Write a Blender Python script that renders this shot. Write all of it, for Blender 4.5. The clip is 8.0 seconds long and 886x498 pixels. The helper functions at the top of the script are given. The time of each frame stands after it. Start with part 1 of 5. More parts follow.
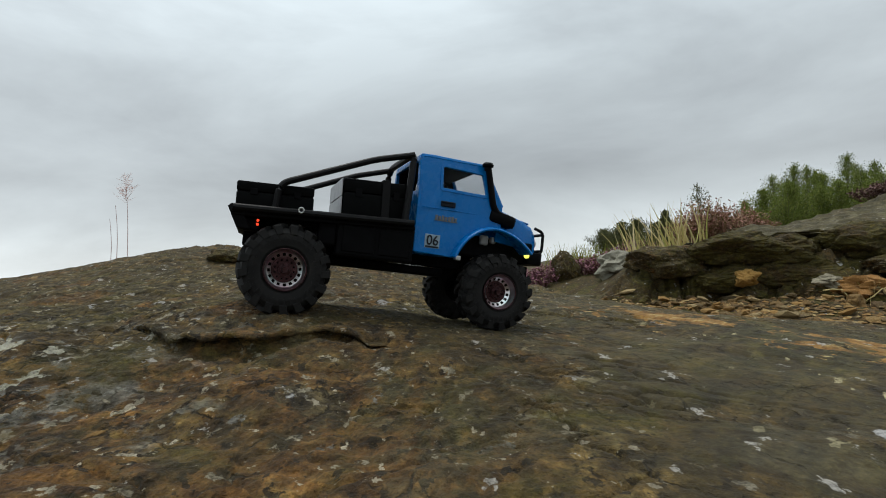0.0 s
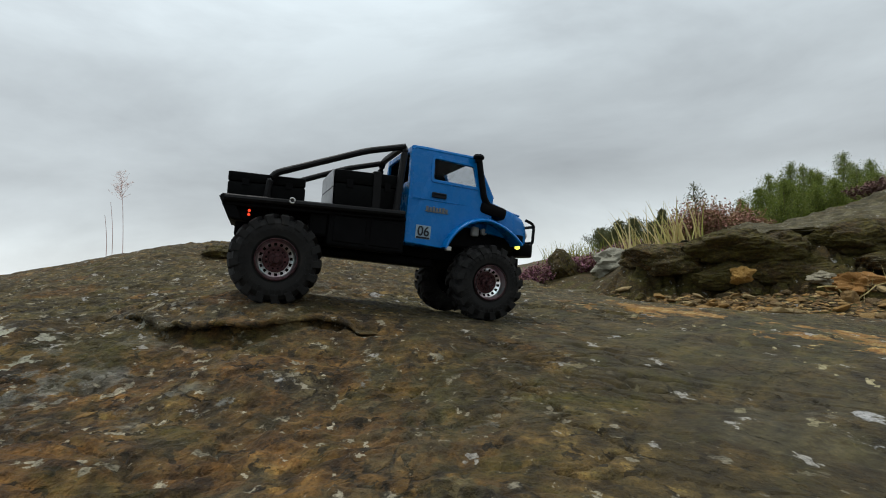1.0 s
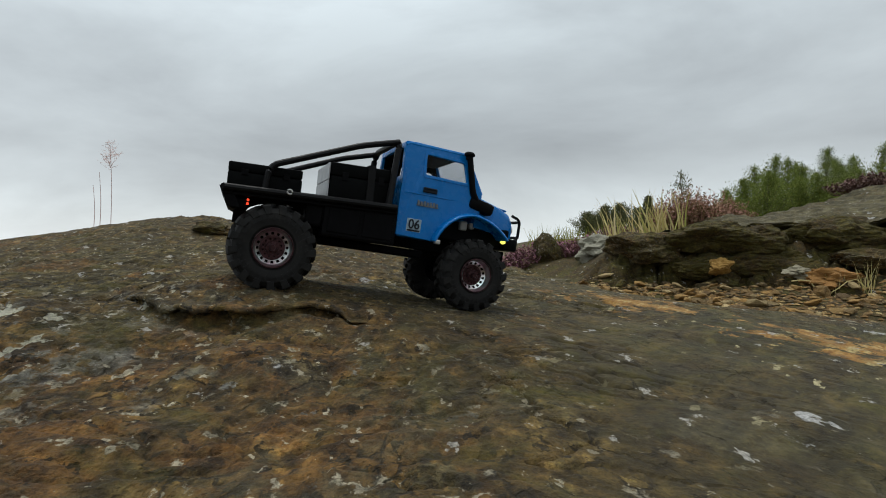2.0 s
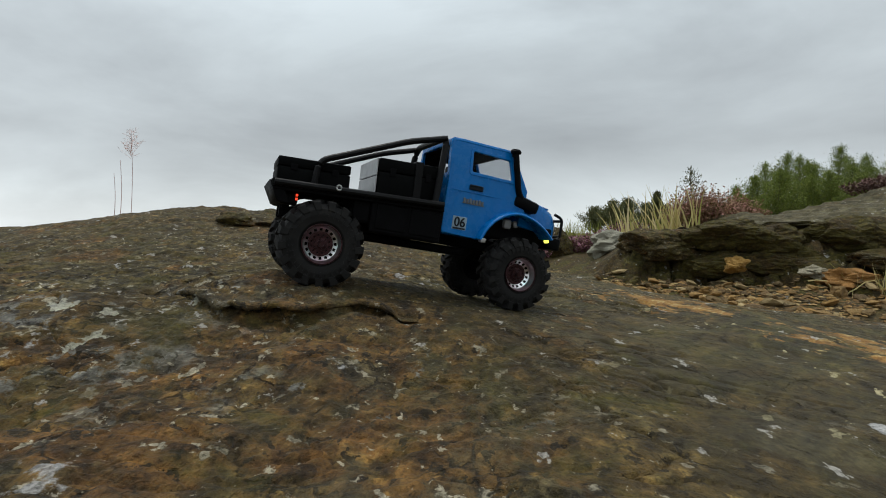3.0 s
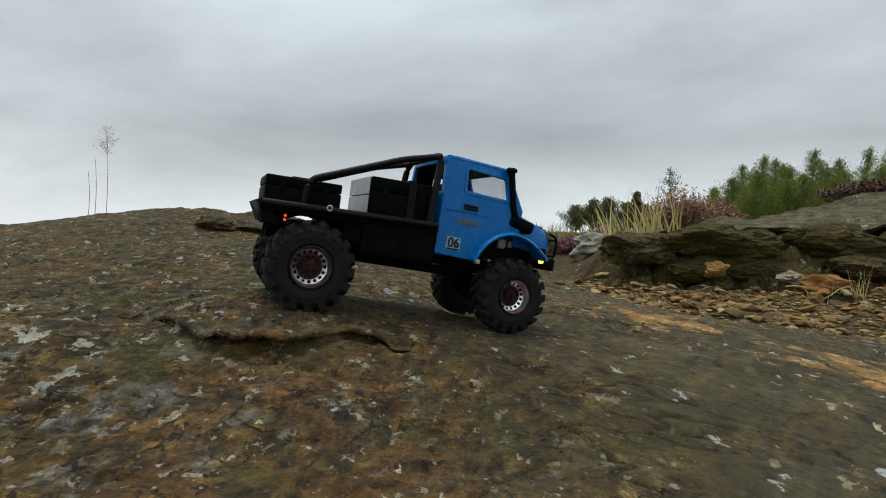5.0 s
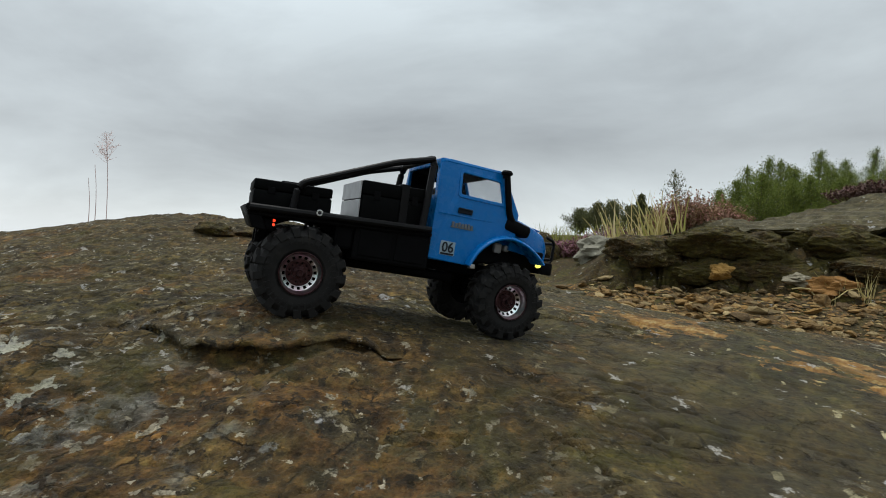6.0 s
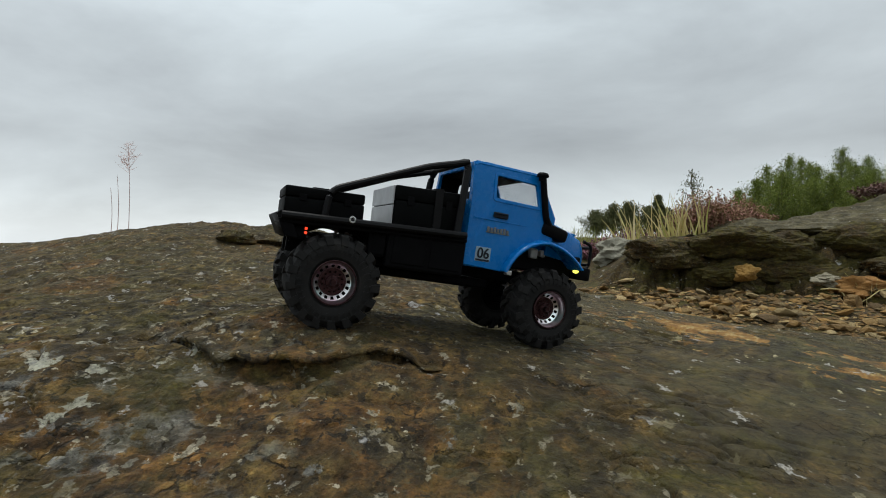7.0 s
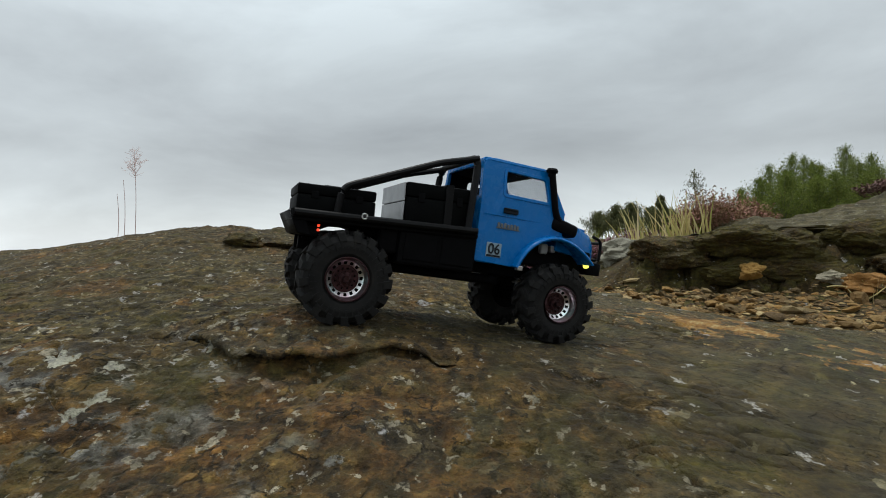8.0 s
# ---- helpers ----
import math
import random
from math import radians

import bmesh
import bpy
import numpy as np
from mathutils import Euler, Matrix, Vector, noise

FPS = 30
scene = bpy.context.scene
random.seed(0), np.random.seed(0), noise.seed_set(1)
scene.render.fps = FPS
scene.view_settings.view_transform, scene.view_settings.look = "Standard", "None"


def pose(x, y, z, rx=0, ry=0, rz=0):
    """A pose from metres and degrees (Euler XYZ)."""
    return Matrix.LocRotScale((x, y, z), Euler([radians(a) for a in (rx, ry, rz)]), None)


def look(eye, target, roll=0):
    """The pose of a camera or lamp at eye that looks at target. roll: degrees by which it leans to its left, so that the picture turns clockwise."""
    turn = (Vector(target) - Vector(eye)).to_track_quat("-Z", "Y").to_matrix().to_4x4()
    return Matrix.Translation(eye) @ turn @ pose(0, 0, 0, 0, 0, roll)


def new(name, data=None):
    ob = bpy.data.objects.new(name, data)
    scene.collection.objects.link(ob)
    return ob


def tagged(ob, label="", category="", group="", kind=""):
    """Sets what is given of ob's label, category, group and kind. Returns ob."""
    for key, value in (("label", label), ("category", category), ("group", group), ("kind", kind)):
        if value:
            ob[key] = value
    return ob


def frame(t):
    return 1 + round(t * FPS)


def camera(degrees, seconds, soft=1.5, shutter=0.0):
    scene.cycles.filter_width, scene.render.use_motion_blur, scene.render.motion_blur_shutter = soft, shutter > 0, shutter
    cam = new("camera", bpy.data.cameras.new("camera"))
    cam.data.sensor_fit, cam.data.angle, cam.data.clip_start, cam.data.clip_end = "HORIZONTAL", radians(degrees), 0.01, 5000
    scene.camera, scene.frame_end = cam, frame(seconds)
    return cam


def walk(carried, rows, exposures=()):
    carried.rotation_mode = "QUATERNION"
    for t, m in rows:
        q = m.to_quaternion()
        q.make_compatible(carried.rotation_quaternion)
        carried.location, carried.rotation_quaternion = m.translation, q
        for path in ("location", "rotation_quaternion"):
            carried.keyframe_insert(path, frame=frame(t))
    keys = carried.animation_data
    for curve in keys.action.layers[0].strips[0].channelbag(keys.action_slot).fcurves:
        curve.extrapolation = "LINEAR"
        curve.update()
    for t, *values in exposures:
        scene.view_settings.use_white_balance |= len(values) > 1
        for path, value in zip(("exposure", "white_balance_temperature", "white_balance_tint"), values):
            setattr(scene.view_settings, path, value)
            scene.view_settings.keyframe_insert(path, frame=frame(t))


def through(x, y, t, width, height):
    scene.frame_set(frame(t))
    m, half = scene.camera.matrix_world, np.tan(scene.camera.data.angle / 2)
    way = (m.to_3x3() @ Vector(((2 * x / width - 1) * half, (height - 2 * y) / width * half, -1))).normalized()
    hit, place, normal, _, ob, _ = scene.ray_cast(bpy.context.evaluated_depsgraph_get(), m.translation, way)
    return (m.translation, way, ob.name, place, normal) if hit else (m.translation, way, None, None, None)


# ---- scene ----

# ---------------------------------------------------------------- camera
cam = camera(79.4, 8.0, soft=1.0)
PATH = [  # seconds, x, y, z, rx, ry, rz
    (0.0, 0.4097, 0.1372, 0.2719, 91.98, 2.36, 2.23),
    (0.5, 0.4157, 0.1394, 0.2575, 92.44, 2.94, 2.63),
    (1.0, 0.4196, 0.1317, 0.2582, 91.91, 2.43, 1.98),
    (1.5, 0.4232, 0.1198, 0.2688, 91.23, 1.69, 1.62),
    (1.7, 0.4220, 0.1073, 0.2806, 90.34, 0.85, 0.70),
    (2.8, 0.3743, 0.0762, 0.2847, 88.72, -0.97, 1.22),
    (3.0, 0.3538, 0.1006, 0.2918, 88.56, -0.75, 1.04),
    (3.5, 0.3185, 0.1177, 0.3059, 88.56, -0.66, 0.77),
    (4.0, 0.3007, 0.1285, 0.3192, 88.63, -0.34, 0.05),
    (4.5, 0.3088, 0.1299, 0.3326, 88.00, -1.45, -0.75),
    (5.0, 0.3343, 0.1279, 0.3292, 88.16, -1.54, -0.97),
    (6.5, 0.3510, 0.1607, 0.3314, 88.74, -0.80, 0.14),
    (7.0, 0.3206, 0.1727, 0.3323, 89.00, -0.32, 1.03),
    (7.5, 0.3004, 0.1735, 0.3246, 89.44, 0.37, 1.64),
    (8.0, 0.3088, 0.1694, 0.3218, 89.40, 0.42, 1.30),
]
walk(cam, [(t, pose(*p)) for t, *p in PATH])

# ---------------------------------------------------------------- overcast sky and its weak, wide sun
def build_world():
    w = bpy.data.worlds.new("overcast_sky")
    scene.world = w
    w.use_nodes = True
    nt = w.node_tree
    n, l = nt.nodes, nt.links
    n.clear()
    out = n.new("ShaderNodeOutputWorld")
    bg = n.new("ShaderNodeBackground")
    bg.inputs["Strength"].default_value = SKY_STRENGTH
    tc = n.new("ShaderNodeTexCoord")
    sep = n.new("ShaderNodeSeparateXYZ")
    l.new(tc.outputs["Generated"], sep.inputs[0])
    # cloud layer: flattened noise, brighter breaks and grey undersides
    mp = n.new("ShaderNodeMapping")
    mp.inputs["Location"].default_value = (3.1, 0.4, 0.2)
    mp.inputs["Scale"].default_value = (0.9, 0.9, 2.6)
    l.new(tc.outputs["Generated"], mp.inputs["Vector"])
    nz = n.new("ShaderNodeTexNoise")
    nz.inputs["Scale"].default_value = 1.9
    nz.inputs["Detail"].default_value = 6.0
    nz.inputs["Roughness"].default_value = 0.56
    nz.inputs["Distortion"].default_value = 0.35
    l.new(mp.outputs[0], nz.inputs["Vector"])
    cr = n.new("ShaderNodeValToRGB")
    e = cr.color_ramp.elements
    e[0].position, e[0].color = 0.34, (0.79, 0.785, 0.785, 1)
    e[1].position, e[1].color = 0.68, (1.16, 1.17, 1.17, 1)
    l.new(nz.outputs["Fac"], cr.inputs[0])
    el = n.new("ShaderNodeValToRGB")
    ee = el.color_ramp.elements
    ee[0].position, ee[0].color = 0.0, (0.790, 0.850, 0.870, 1)
    ee[1].position, ee[1].color = 1.0, (1.10, 1.20, 1.23, 1)
    for pos, c in ((0.07, (0.595, 0.640, 0.658, 1)), (0.16, (0.430, 0.460, 0.470, 1)), (0.30, (0.485, 0.528, 0.542, 1)), (0.46, (0.68, 0.755, 0.785, 1)), (0.56, (0.78, 0.86, 0.89, 1))):
        x = ee.new(pos)
        x.color = c
    l.new(sep.outputs["Z"], el.inputs[0])
    mul = n.new("ShaderNodeMix")
    mul.data_type, mul.blend_type = "RGBA", "MULTIPLY"
    mul.inputs[0].default_value = 1.0
    l.new(el.outputs[0], mul.inputs[6])
    l.new(cr.outputs[0], mul.inputs[7])
    # a little clear-sky light behind the cloud
    sky = n.new("ShaderNodeTexSky")
    sky.sky_type, sky.sun_disc = "NISHITA", False
    sky.sun_elevation, sky.sun_rotation = radians(79), radians(-39)
    add = n.new("ShaderNodeMix")
    add.data_type, add.blend_type = "RGBA", "ADD"
    add.inputs[0].default_value = 0.012
    # the cloud is thinner towards one side
    turn = n.new("ShaderNodeMapRange")
    turn.inputs["From Min"].default_value, turn.inputs["From Max"].default_value = -1.0, 1.0
    l.new(sep.outputs["X"], turn.inputs["Value"])
    side = n.new("ShaderNodeValToRGB")
    es = side.color_ramp.elements
    es[0].position, es[0].color = 0.15, (0.63, 0.63, 0.63, 1)
    es[1].position, es[1].color = 0.90, (0.60, 0.60, 0.60, 1)
    for pos, c in ((0.42, 0.515), (0.60, 0.485), (0.70, 0.51)):
        es.new(pos).color = (c, c, c, 1)
    l.new(turn.outputs[0], side.inputs[0])
    twice = n.new("ShaderNodeMath")
    twice.operation = "MULTIPLY"
    twice.inputs[1].default_value = 2.0
    l.new(side.outputs[0], twice.inputs[0])
    thin = n.new("ShaderNodeVectorMath")
    thin.operation = "SCALE"
    l.new(mul.outputs[2], thin.inputs[0])
    l.new(twice.outputs[0], thin.inputs["Scale"])
    l.new(thin.outputs[0], add.inputs[6])
    l.new(sky.outputs[0], add.inputs[7])
    l.new(add.outputs[2], bg.inputs["Color"])
    l.new(bg.outputs[0], out.inputs[0])


SKY_STRENGTH, SUN_STRENGTH = 0.97, 1.5
build_world()
sun_data = bpy.data.lights.new("sun", "SUN")
sun_data.energy, sun_data.angle, sun_data.color = SUN_STRENGTH, radians(14), (1.0, 0.97, 0.92)
sun = new("sun", sun_data)
sun.matrix_world = look((-0.6, 2.1, 7.7), (0.3, 1.0, 0.2))


# ---------------------------------------------------------------- materials
def mat(name):
    m = bpy.data.materials.new(name)
    m.use_nodes = True
    nt = m.node_tree
    return m, nt.nodes, nt.links, nt.nodes["Principled BSDF"]


def noise_node(n, l, vec, scale, detail=4.0, rough=0.55, dist=0.0):
    x = n.new("ShaderNodeTexNoise")
    x.inputs["Scale"].default_value, x.inputs["Detail"].default_value = scale, detail
    x.inputs["Roughness"].default_value, x.inputs["Distortion"].default_value = rough, dist
    l.new(vec, x.inputs["Vector"])
    return x.outputs["Fac"]


def ramp(n, l, fac, stops):
    r = n.new("ShaderNodeValToRGB")
    e = r.color_ramp.elements
    e[0].position, e[0].color = stops[0][0], (*stops[0][1], 1)
    e[1].position, e[1].color = stops[-1][0], (*stops[-1][1], 1)
    for p, c in stops[1:-1]:
        x = e.new(p)
        x.color = (*c, 1)
    l.new(fac, r.inputs[0])
    return r.outputs[0]


def grey(v):
    return (v, v, v)


def mix(n, l, fac, a, b, mode="MIX"):
    x = n.new("ShaderNodeMix")
    x.data_type, x.blend_type = "RGBA", mode
    for sock, v in ((x.inputs[0], fac), (x.inputs[6], a), (x.inputs[7], b)):
        if isinstance(v, (int, float)):
            sock.default_value = v
        elif isinstance(v, tuple):
            sock.default_value = (*v, 1)
        else:
            l.new(v, sock)
    return x.outputs[2]


def maths(n, l, op, a, b=0.0):
    x = n.new("ShaderNodeMath")
    x.operation = op
    for sock, v in zip(x.inputs, (a, b)):
        if isinstance(v, (int, float)):
            sock.default_value = v
        else:
            l.new(v, sock)
    return x.outputs[0]


def bump(n, l, height, strength, dist, bsdf, normal=None):
    b = n.new("ShaderNodeBump")
    b.inputs["Strength"].default_value, b.inputs["Distance"].default_value = strength, dist
    l.new(height, b.inputs["Height"])
    if normal:
        l.new(normal, b.inputs["Normal"])
    l.new(b.outputs[0], bsdf.inputs["Normal"])
    return b.outputs[0]


def plain(name, color, rough=0.5, metal=0.0, var=0.15, scale=60.0, relief=0.0, coat=0.0, spec=0.5):
    """Paint, plastic, rubber: a colour with fine dirt and uneven gloss."""
    m, n, l, b = mat(name)
    tc = n.new("ShaderNodeTexCoord").outputs["Object"]
    a = noise_node(n, l, tc, scale, 5)
    c = ramp(n, l, a, [(0.3, tuple(v * (1 - var) for v in color)), (0.7, tuple(min(1, v * (1 + var)) for v in color))])
    l.new(c, b.inputs["Base Color"])
    r = ramp(n, l, noise_node(n, l, tc, scale * 2.3, 4), [(0.3, grey(max(0.02, rough - 0.08))), (0.7, grey(min(1, rough + 0.1)))])
    l.new(r, b.inputs["Roughness"])
    b.inputs["Metallic"].default_value = metal
    b.inputs["Specular IOR Level"].default_value = spec
    b.inputs["Coat Weight"].default_value = coat
    b.inputs["Coat Roughness"].default_value = 0.08
    if relief:
        bump(n, l, noise_node(n, l, tc, scale * 6, 3), 0.4, relief, b)
    return m


def rock_material(name, hue=0.0, moss=0.0, pale=0.0, bank=1.0, soil_mix=0.0):
    """Gritstone: brown, rust and grey mottling, black crust, painted pit shade, moss film and pale lichen discs."""
    m, n, l, b = mat(name)
    geo = n.new("ShaderNodeNewGeometry")
    pos = geo.outputs["Position"]
    mp = n.new("ShaderNodeMapping")
    mp.inputs["Scale"].default_value = (1.0, 0.76, 1.4)
    mp.inputs["Location"].default_value = (hue, hue * 2, 0)
    l.new(pos, mp.inputs["Vector"])
    v = mp.outputs[0]
    big = noise_node(n, l, v, 2.3, 5, 0.6, 0.6)
    mid = noise_node(n, l, v, 13, 8, 0.68, 0.1)
    fine = noise_node(n, l, v, 75, 8, 0.72)
    grit = noise_node(n, l, v, 330, 4, 0.7)
    blotch = noise_node(n, l, v, 40, 8, 0.72)
    crumb = noise_node(n, l, v, 62, 6, 0.66)

    def patches(scale, seed, lo, hi, most, ragged=0.70, warp=0.0):
        """Ragged fractal patches of one crust: how much of it lies at a spot."""
        off = n.new("ShaderNodeMapping")
        off.inputs["Location"].default_value = (seed, seed * 0.7, seed * 0.3)
        l.new(v, off.inputs["Vector"])
        return ramp(n, l, noise_node(n, l, off.outputs[0], scale, 10, ragged, warp), [(lo, grey(0)), (hi, grey(most))])

    def near(x, y, z, amount, lo, hi, most):
        """A stretch round a spot with a ragged border."""
        d = n.new("ShaderNodeVectorMath")
        d.operation = "DISTANCE"
        d.inputs[1].default_value = (x, y, z)
        l.new(pos, d.inputs[0])
        w = maths(n, l, "ADD", d.outputs["Value"], maths(n, l, "MULTIPLY", maths(n, l, "SUBTRACT", mid, 0.5), amount))
        return ramp(n, l, w, [(lo, grey(most)), (hi, grey(0))])

    base = ramp(n, l, mid, [(0.32, (0.060, 0.042, 0.022)), (0.44, (0.098, 0.067, 0.033)), (0.54, (0.132, 0.088, 0.042)), (0.66, (0.172, 0.118, 0.058))])
    olive = ramp(n, l, blotch, [(0.32, (0.058, 0.052, 0.026)), (0.52, (0.108, 0.093, 0.048)), (0.68, (0.150, 0.132, 0.074))])
    base = mix(n, l, ramp(n, l, big, [(0.42, grey(0.1)), (0.58, grey(0.9))]), base, olive)
    # rust, dark grey and ochre crusts that overlap one another
    rust_c = ramp(n, l, blotch, [(0.32, (0.105, 0.055, 0.023)), (0.52, (0.180, 0.092, 0.035)), (0.70, (0.25, 0.142, 0.060))])
    stain = near(0.16, 0.54, 0.15, 0.9, 0.20, 0.46, 1.0)
    rust = maths(n, l, "MAXIMUM", patches(6.0, 2.0, 0.54, 0.585, 0.8), maths(n, l, "MULTIPLY", stain, ramp(n, l, mid, [(0.40, grey(0.15)), (0.54, grey(0.9))])))
    base = mix(n, l, rust, base, rust_c)
    base = mix(n, l, patches(11.0, 7.0, 0.555, 0.59, 0.8), base, ramp(n, l, blotch, [(0.34, (0.11, 0.078, 0.034)), (0.62, (0.235, 0.168, 0.082))]))
    base = mix(n, l, patches(8.0, 13.0, 0.565, 0.60, 0.8), base, ramp(n, l, crumb, [(0.34, (0.036, 0.034, 0.028)), (0.62, (0.100, 0.096, 0.080))]))
    bare = maths(n, l, "MAXIMUM", near(1.13, 1.04, 0.11, 1.1, 0.12, 0.15, 0.9), near(0.85, 1.33, 0.14, 1.1, 0.10, 0.13, 0.85))
    # grey lichen crust, most of it on one stretch of the slab
    grey_here = near(-0.07, 0.61, 0.18, 0.5, 0.10, 0.30, 1.0)
    scab = maths(n, l, "MAXIMUM", patches(15.0, 19.0, 0.625, 0.645, 0.9), maths(n, l, "MULTIPLY", grey_here, patches(11.0, 23.0, 0.545, 0.575, 0.85)))
    base = mix(n, l, scab, base, ramp(n, l, fine, [(0.32, (0.095, 0.103, 0.150)), (0.5, (0.215, 0.235, 0.345)), (0.68, (0.36, 0.39, 0.57))]))
    # crumbly grain: every crumb its own tone, bumps' shade and dark pits painted in
    clod = noise_node(n, l, v, 46, 4, 0.62)
    base = mix(n, l, 1.0, base, ramp(n, l, clod, [(0.36, grey(0.34)), (0.45, grey(0.84)), (0.55, grey(1.12)), (0.64, grey(1.75))]), "MULTIPLY")
    base = mix(n, l, 1.0, base, ramp(n, l, crumb, [(0.34, grey(0.55)), (0.50, grey(1.0)), (0.66, grey(1.5))]), "MULTIPLY")
    base = mix(n, l, patches(64, 29.0, 0.585, 0.61, 0.92, 0.60), base, (0.022, 0.017, 0.011))
    base = mix(n, l, patches(34, 31.0, 0.625, 0.642, 0.95, 0.60), base, ramp(n, l, grit, [(0.35, (0.27, 0.265, 0.30)), (0.6, (0.55, 0.54, 0.64))]))
    base = mix(n, l, patches(70, 37.0, 0.632, 0.652, 0.9, 0.58), base, (0.58, 0.57, 0.68))
    # grains of the stone, each its own tone, and short dark cracks
    jog = n.new("ShaderNodeTexNoise")
    jog.inputs["Scale"].default_value, jog.inputs["Detail"].default_value = 110, 4
    l.new(v, jog.inputs["Vector"])
    jogs = n.new("ShaderNodeVectorMath")
    jogs.operation = "SCALE"
    jogs.inputs["Scale"].default_value = 0.016
    l.new(jog.outputs["Color"], jogs.inputs[0])
    jogged = n.new("ShaderNodeVectorMath")
    l.new(v, jogged.inputs[0])
    l.new(jogs.outputs[0], jogged.inputs[1])

    def mosaic(scale, feature="F1"):
        x = n.new("ShaderNodeTexVoronoi")
        x.feature = feature
        x.inputs["Scale"].default_value = scale
        l.new(jogged.outputs[0], x.inputs["Vector"])
        return x.outputs

    for scale, lo, hi in ((95, 0.70, 1.40), (38, 0.72, 1.36)):
        sp = n.new("ShaderNodeSeparateColor")
        l.new(mosaic(scale)["Color"], sp.inputs[0])
        gain = ramp(n, l, sp.outputs[0], [(0.0, grey(lo)), (0.35, grey(0.94)), (0.8, grey(1.06)), (1.0, grey(hi))])
        base = mix(n, l, 1.0, base, gain, "MULTIPLY")
    crack = ramp(n, l, mosaic(24, "DISTANCE_TO_EDGE")["Distance"], [(0.010, grey(1)), (0.05, grey(0))])
    crack = maths(n, l, "MULTIPLY", crack, patches(17, 47.0, 0.50, 0.56, 0.9, 0.6))
    base = mix(n, l, crack, base, (0.018, 0.014, 0.009))
    white_here = near(-0.09, 0.68, 0.19, 0.4, 0.10, 0.28, 1.0)
    base = mix(n, l, maths(n, l, "MULTIPLY", white_here, patches(24, 41.0, 0.625, 0.64, 0.95, 0.55)), base, ramp(n, l, fine, [(0.35, (0.36, 0.39, 0.60)), (0.55, (0.72, 0.78, 1.0))]))
    # the worn plate towards the rubble is smoother and greener
    sepx = n.new("ShaderNodeSeparateXYZ")
    l.new(pos, sepx.inputs[0])
    calm = maths(n, l, "MULTIPLY", near(1.06, 0.86, 0.11, 1.3, 0.48, 0.76, 0.88), bank)
    calm = maths(n, l, "MAXIMUM", calm, ramp(n, l, maths(n, l, "ADD", sepx.outputs["Y"], maths(n, l, "MULTIPLY", maths(n, l, "SUBTRACT", mid, 0.5), 1.2)), [(0.95, grey(0)), (1.50, grey(0.30 * bank))]))
    # its grain is stretched along the sightlines to look even from the camera
    sight_turn = n.new("ShaderNodeMapping")
    sight_turn.inputs["Rotation"].default_value = (0, 0, radians(40))
    l.new(pos, sight_turn.inputs["Vector"])
    drawn_out = n.new("ShaderNodeMapping")
    drawn_out.inputs["Scale"].default_value = (1.0, 0.36, 1.0)
    l.new(sight_turn.outputs[0], drawn_out.inputs["Vector"])
    dv = drawn_out.outputs[0]
    worn = ramp(n, l, noise_node(n, l, dv, 19, 9, 0.70), [(0.36, (0.014, 0.014, 0.005)), (0.47, (0.034, 0.034, 0.013)), (0.53, (0.052, 0.051, 0.020)), (0.64, (0.100, 0.096, 0.042))])
    tan = ramp(n, l, noise_node(n, l, dv, 19, 9, 0.70), [(0.36, (0.026, 0.019, 0.008)), (0.47, (0.058, 0.042, 0.018)), (0.53, (0.080, 0.058, 0.025)), (0.64, (0.140, 0.104, 0.050))])
    worn = mix(n, l, ramp(n, l, noise_node(n, l, dv, 4.0, 8, 0.68), [(0.46, grey(0.05)), (0.58, grey(0.85))]), worn, tan)
    # flecks and crumbs of its own
    fleck = noise_node(n, l, dv, 60, 6, 0.62)
    worn = mix(n, l, 1.0, worn, ramp(n, l, fleck, [(0.34, grey(0.50)), (0.50, grey(1.0)), (0.64, grey(1.55))]), "MULTIPLY")
    worn = mix(n, l, ramp(n, l, noise_node(n, l, dv, 33, 5, 0.6), [(0.660, grey(0)), (0.675, grey(0.9))]), worn, ramp(n, l, fine, [(0.36, (0.30, 0.29, 0.26)), (0.6, (0.72, 0.70, 0.66))]))
    base = mix(n, l, calm, base, worn)
    base = mix(n, l, bare, base, ramp(n, l, noise_node(n, l, dv, 26, 7, 0.68), [(0.36, (0.16, 0.105, 0.050)), (0.46, (0.30, 0.155, 0.050)), (0.54, (0.46, 0.26, 0.095)), (0.62, (0.66, 0.56, 0.40))]))
    # broad weathered patches: grey stone, green film and darker stone
    base = mix(n, l, patches(9.0, 53.0, 0.56, 0.61, 0.40 * bank), base, ramp(n, l, crumb, [(0.36, (0.072, 0.070, 0.062)), (0.6, (0.185, 0.178, 0.158))]))
    base = mix(n, l, patches(4.0, 59.0, 0.55, 0.66, 0.42 * bank), base, ramp(n, l, blotch, [(0.36, (0.050, 0.052, 0.020)), (0.6, (0.120, 0.118, 0.045))]))
    base = mix(n, l, patches(9.0, 61.0, 0.55, 0.62, 0.55 * bank), base, ramp(n, l, blotch, [(0.36, (0.030, 0.024, 0.014)), (0.6, (0.075, 0.058, 0.034))]))
    # one ragged darker patch on the near right of the slab
    dark_patch = maths(n, l, "MULTIPLY", near(0.63, 0.64, 0.13, 0.9, 0.10, 0.26, 0.8), ramp(n, l, noise_node(n, l, dv, 9, 7, 0.66), [(0.44, grey(0.1)), (0.56, grey(0.9))]))
    base = mix(n, l, maths(n, l, "MULTIPLY", dark_patch, bank), base, ramp(n, l, fleck, [(0.36, (0.016, 0.015, 0.009)), (0.6, (0.050, 0.047, 0.026))]))
    # bank ground: moss and soil, darkened to hold overhang and stone-gap shade
    dotp = n.new("ShaderNodeVectorMath")
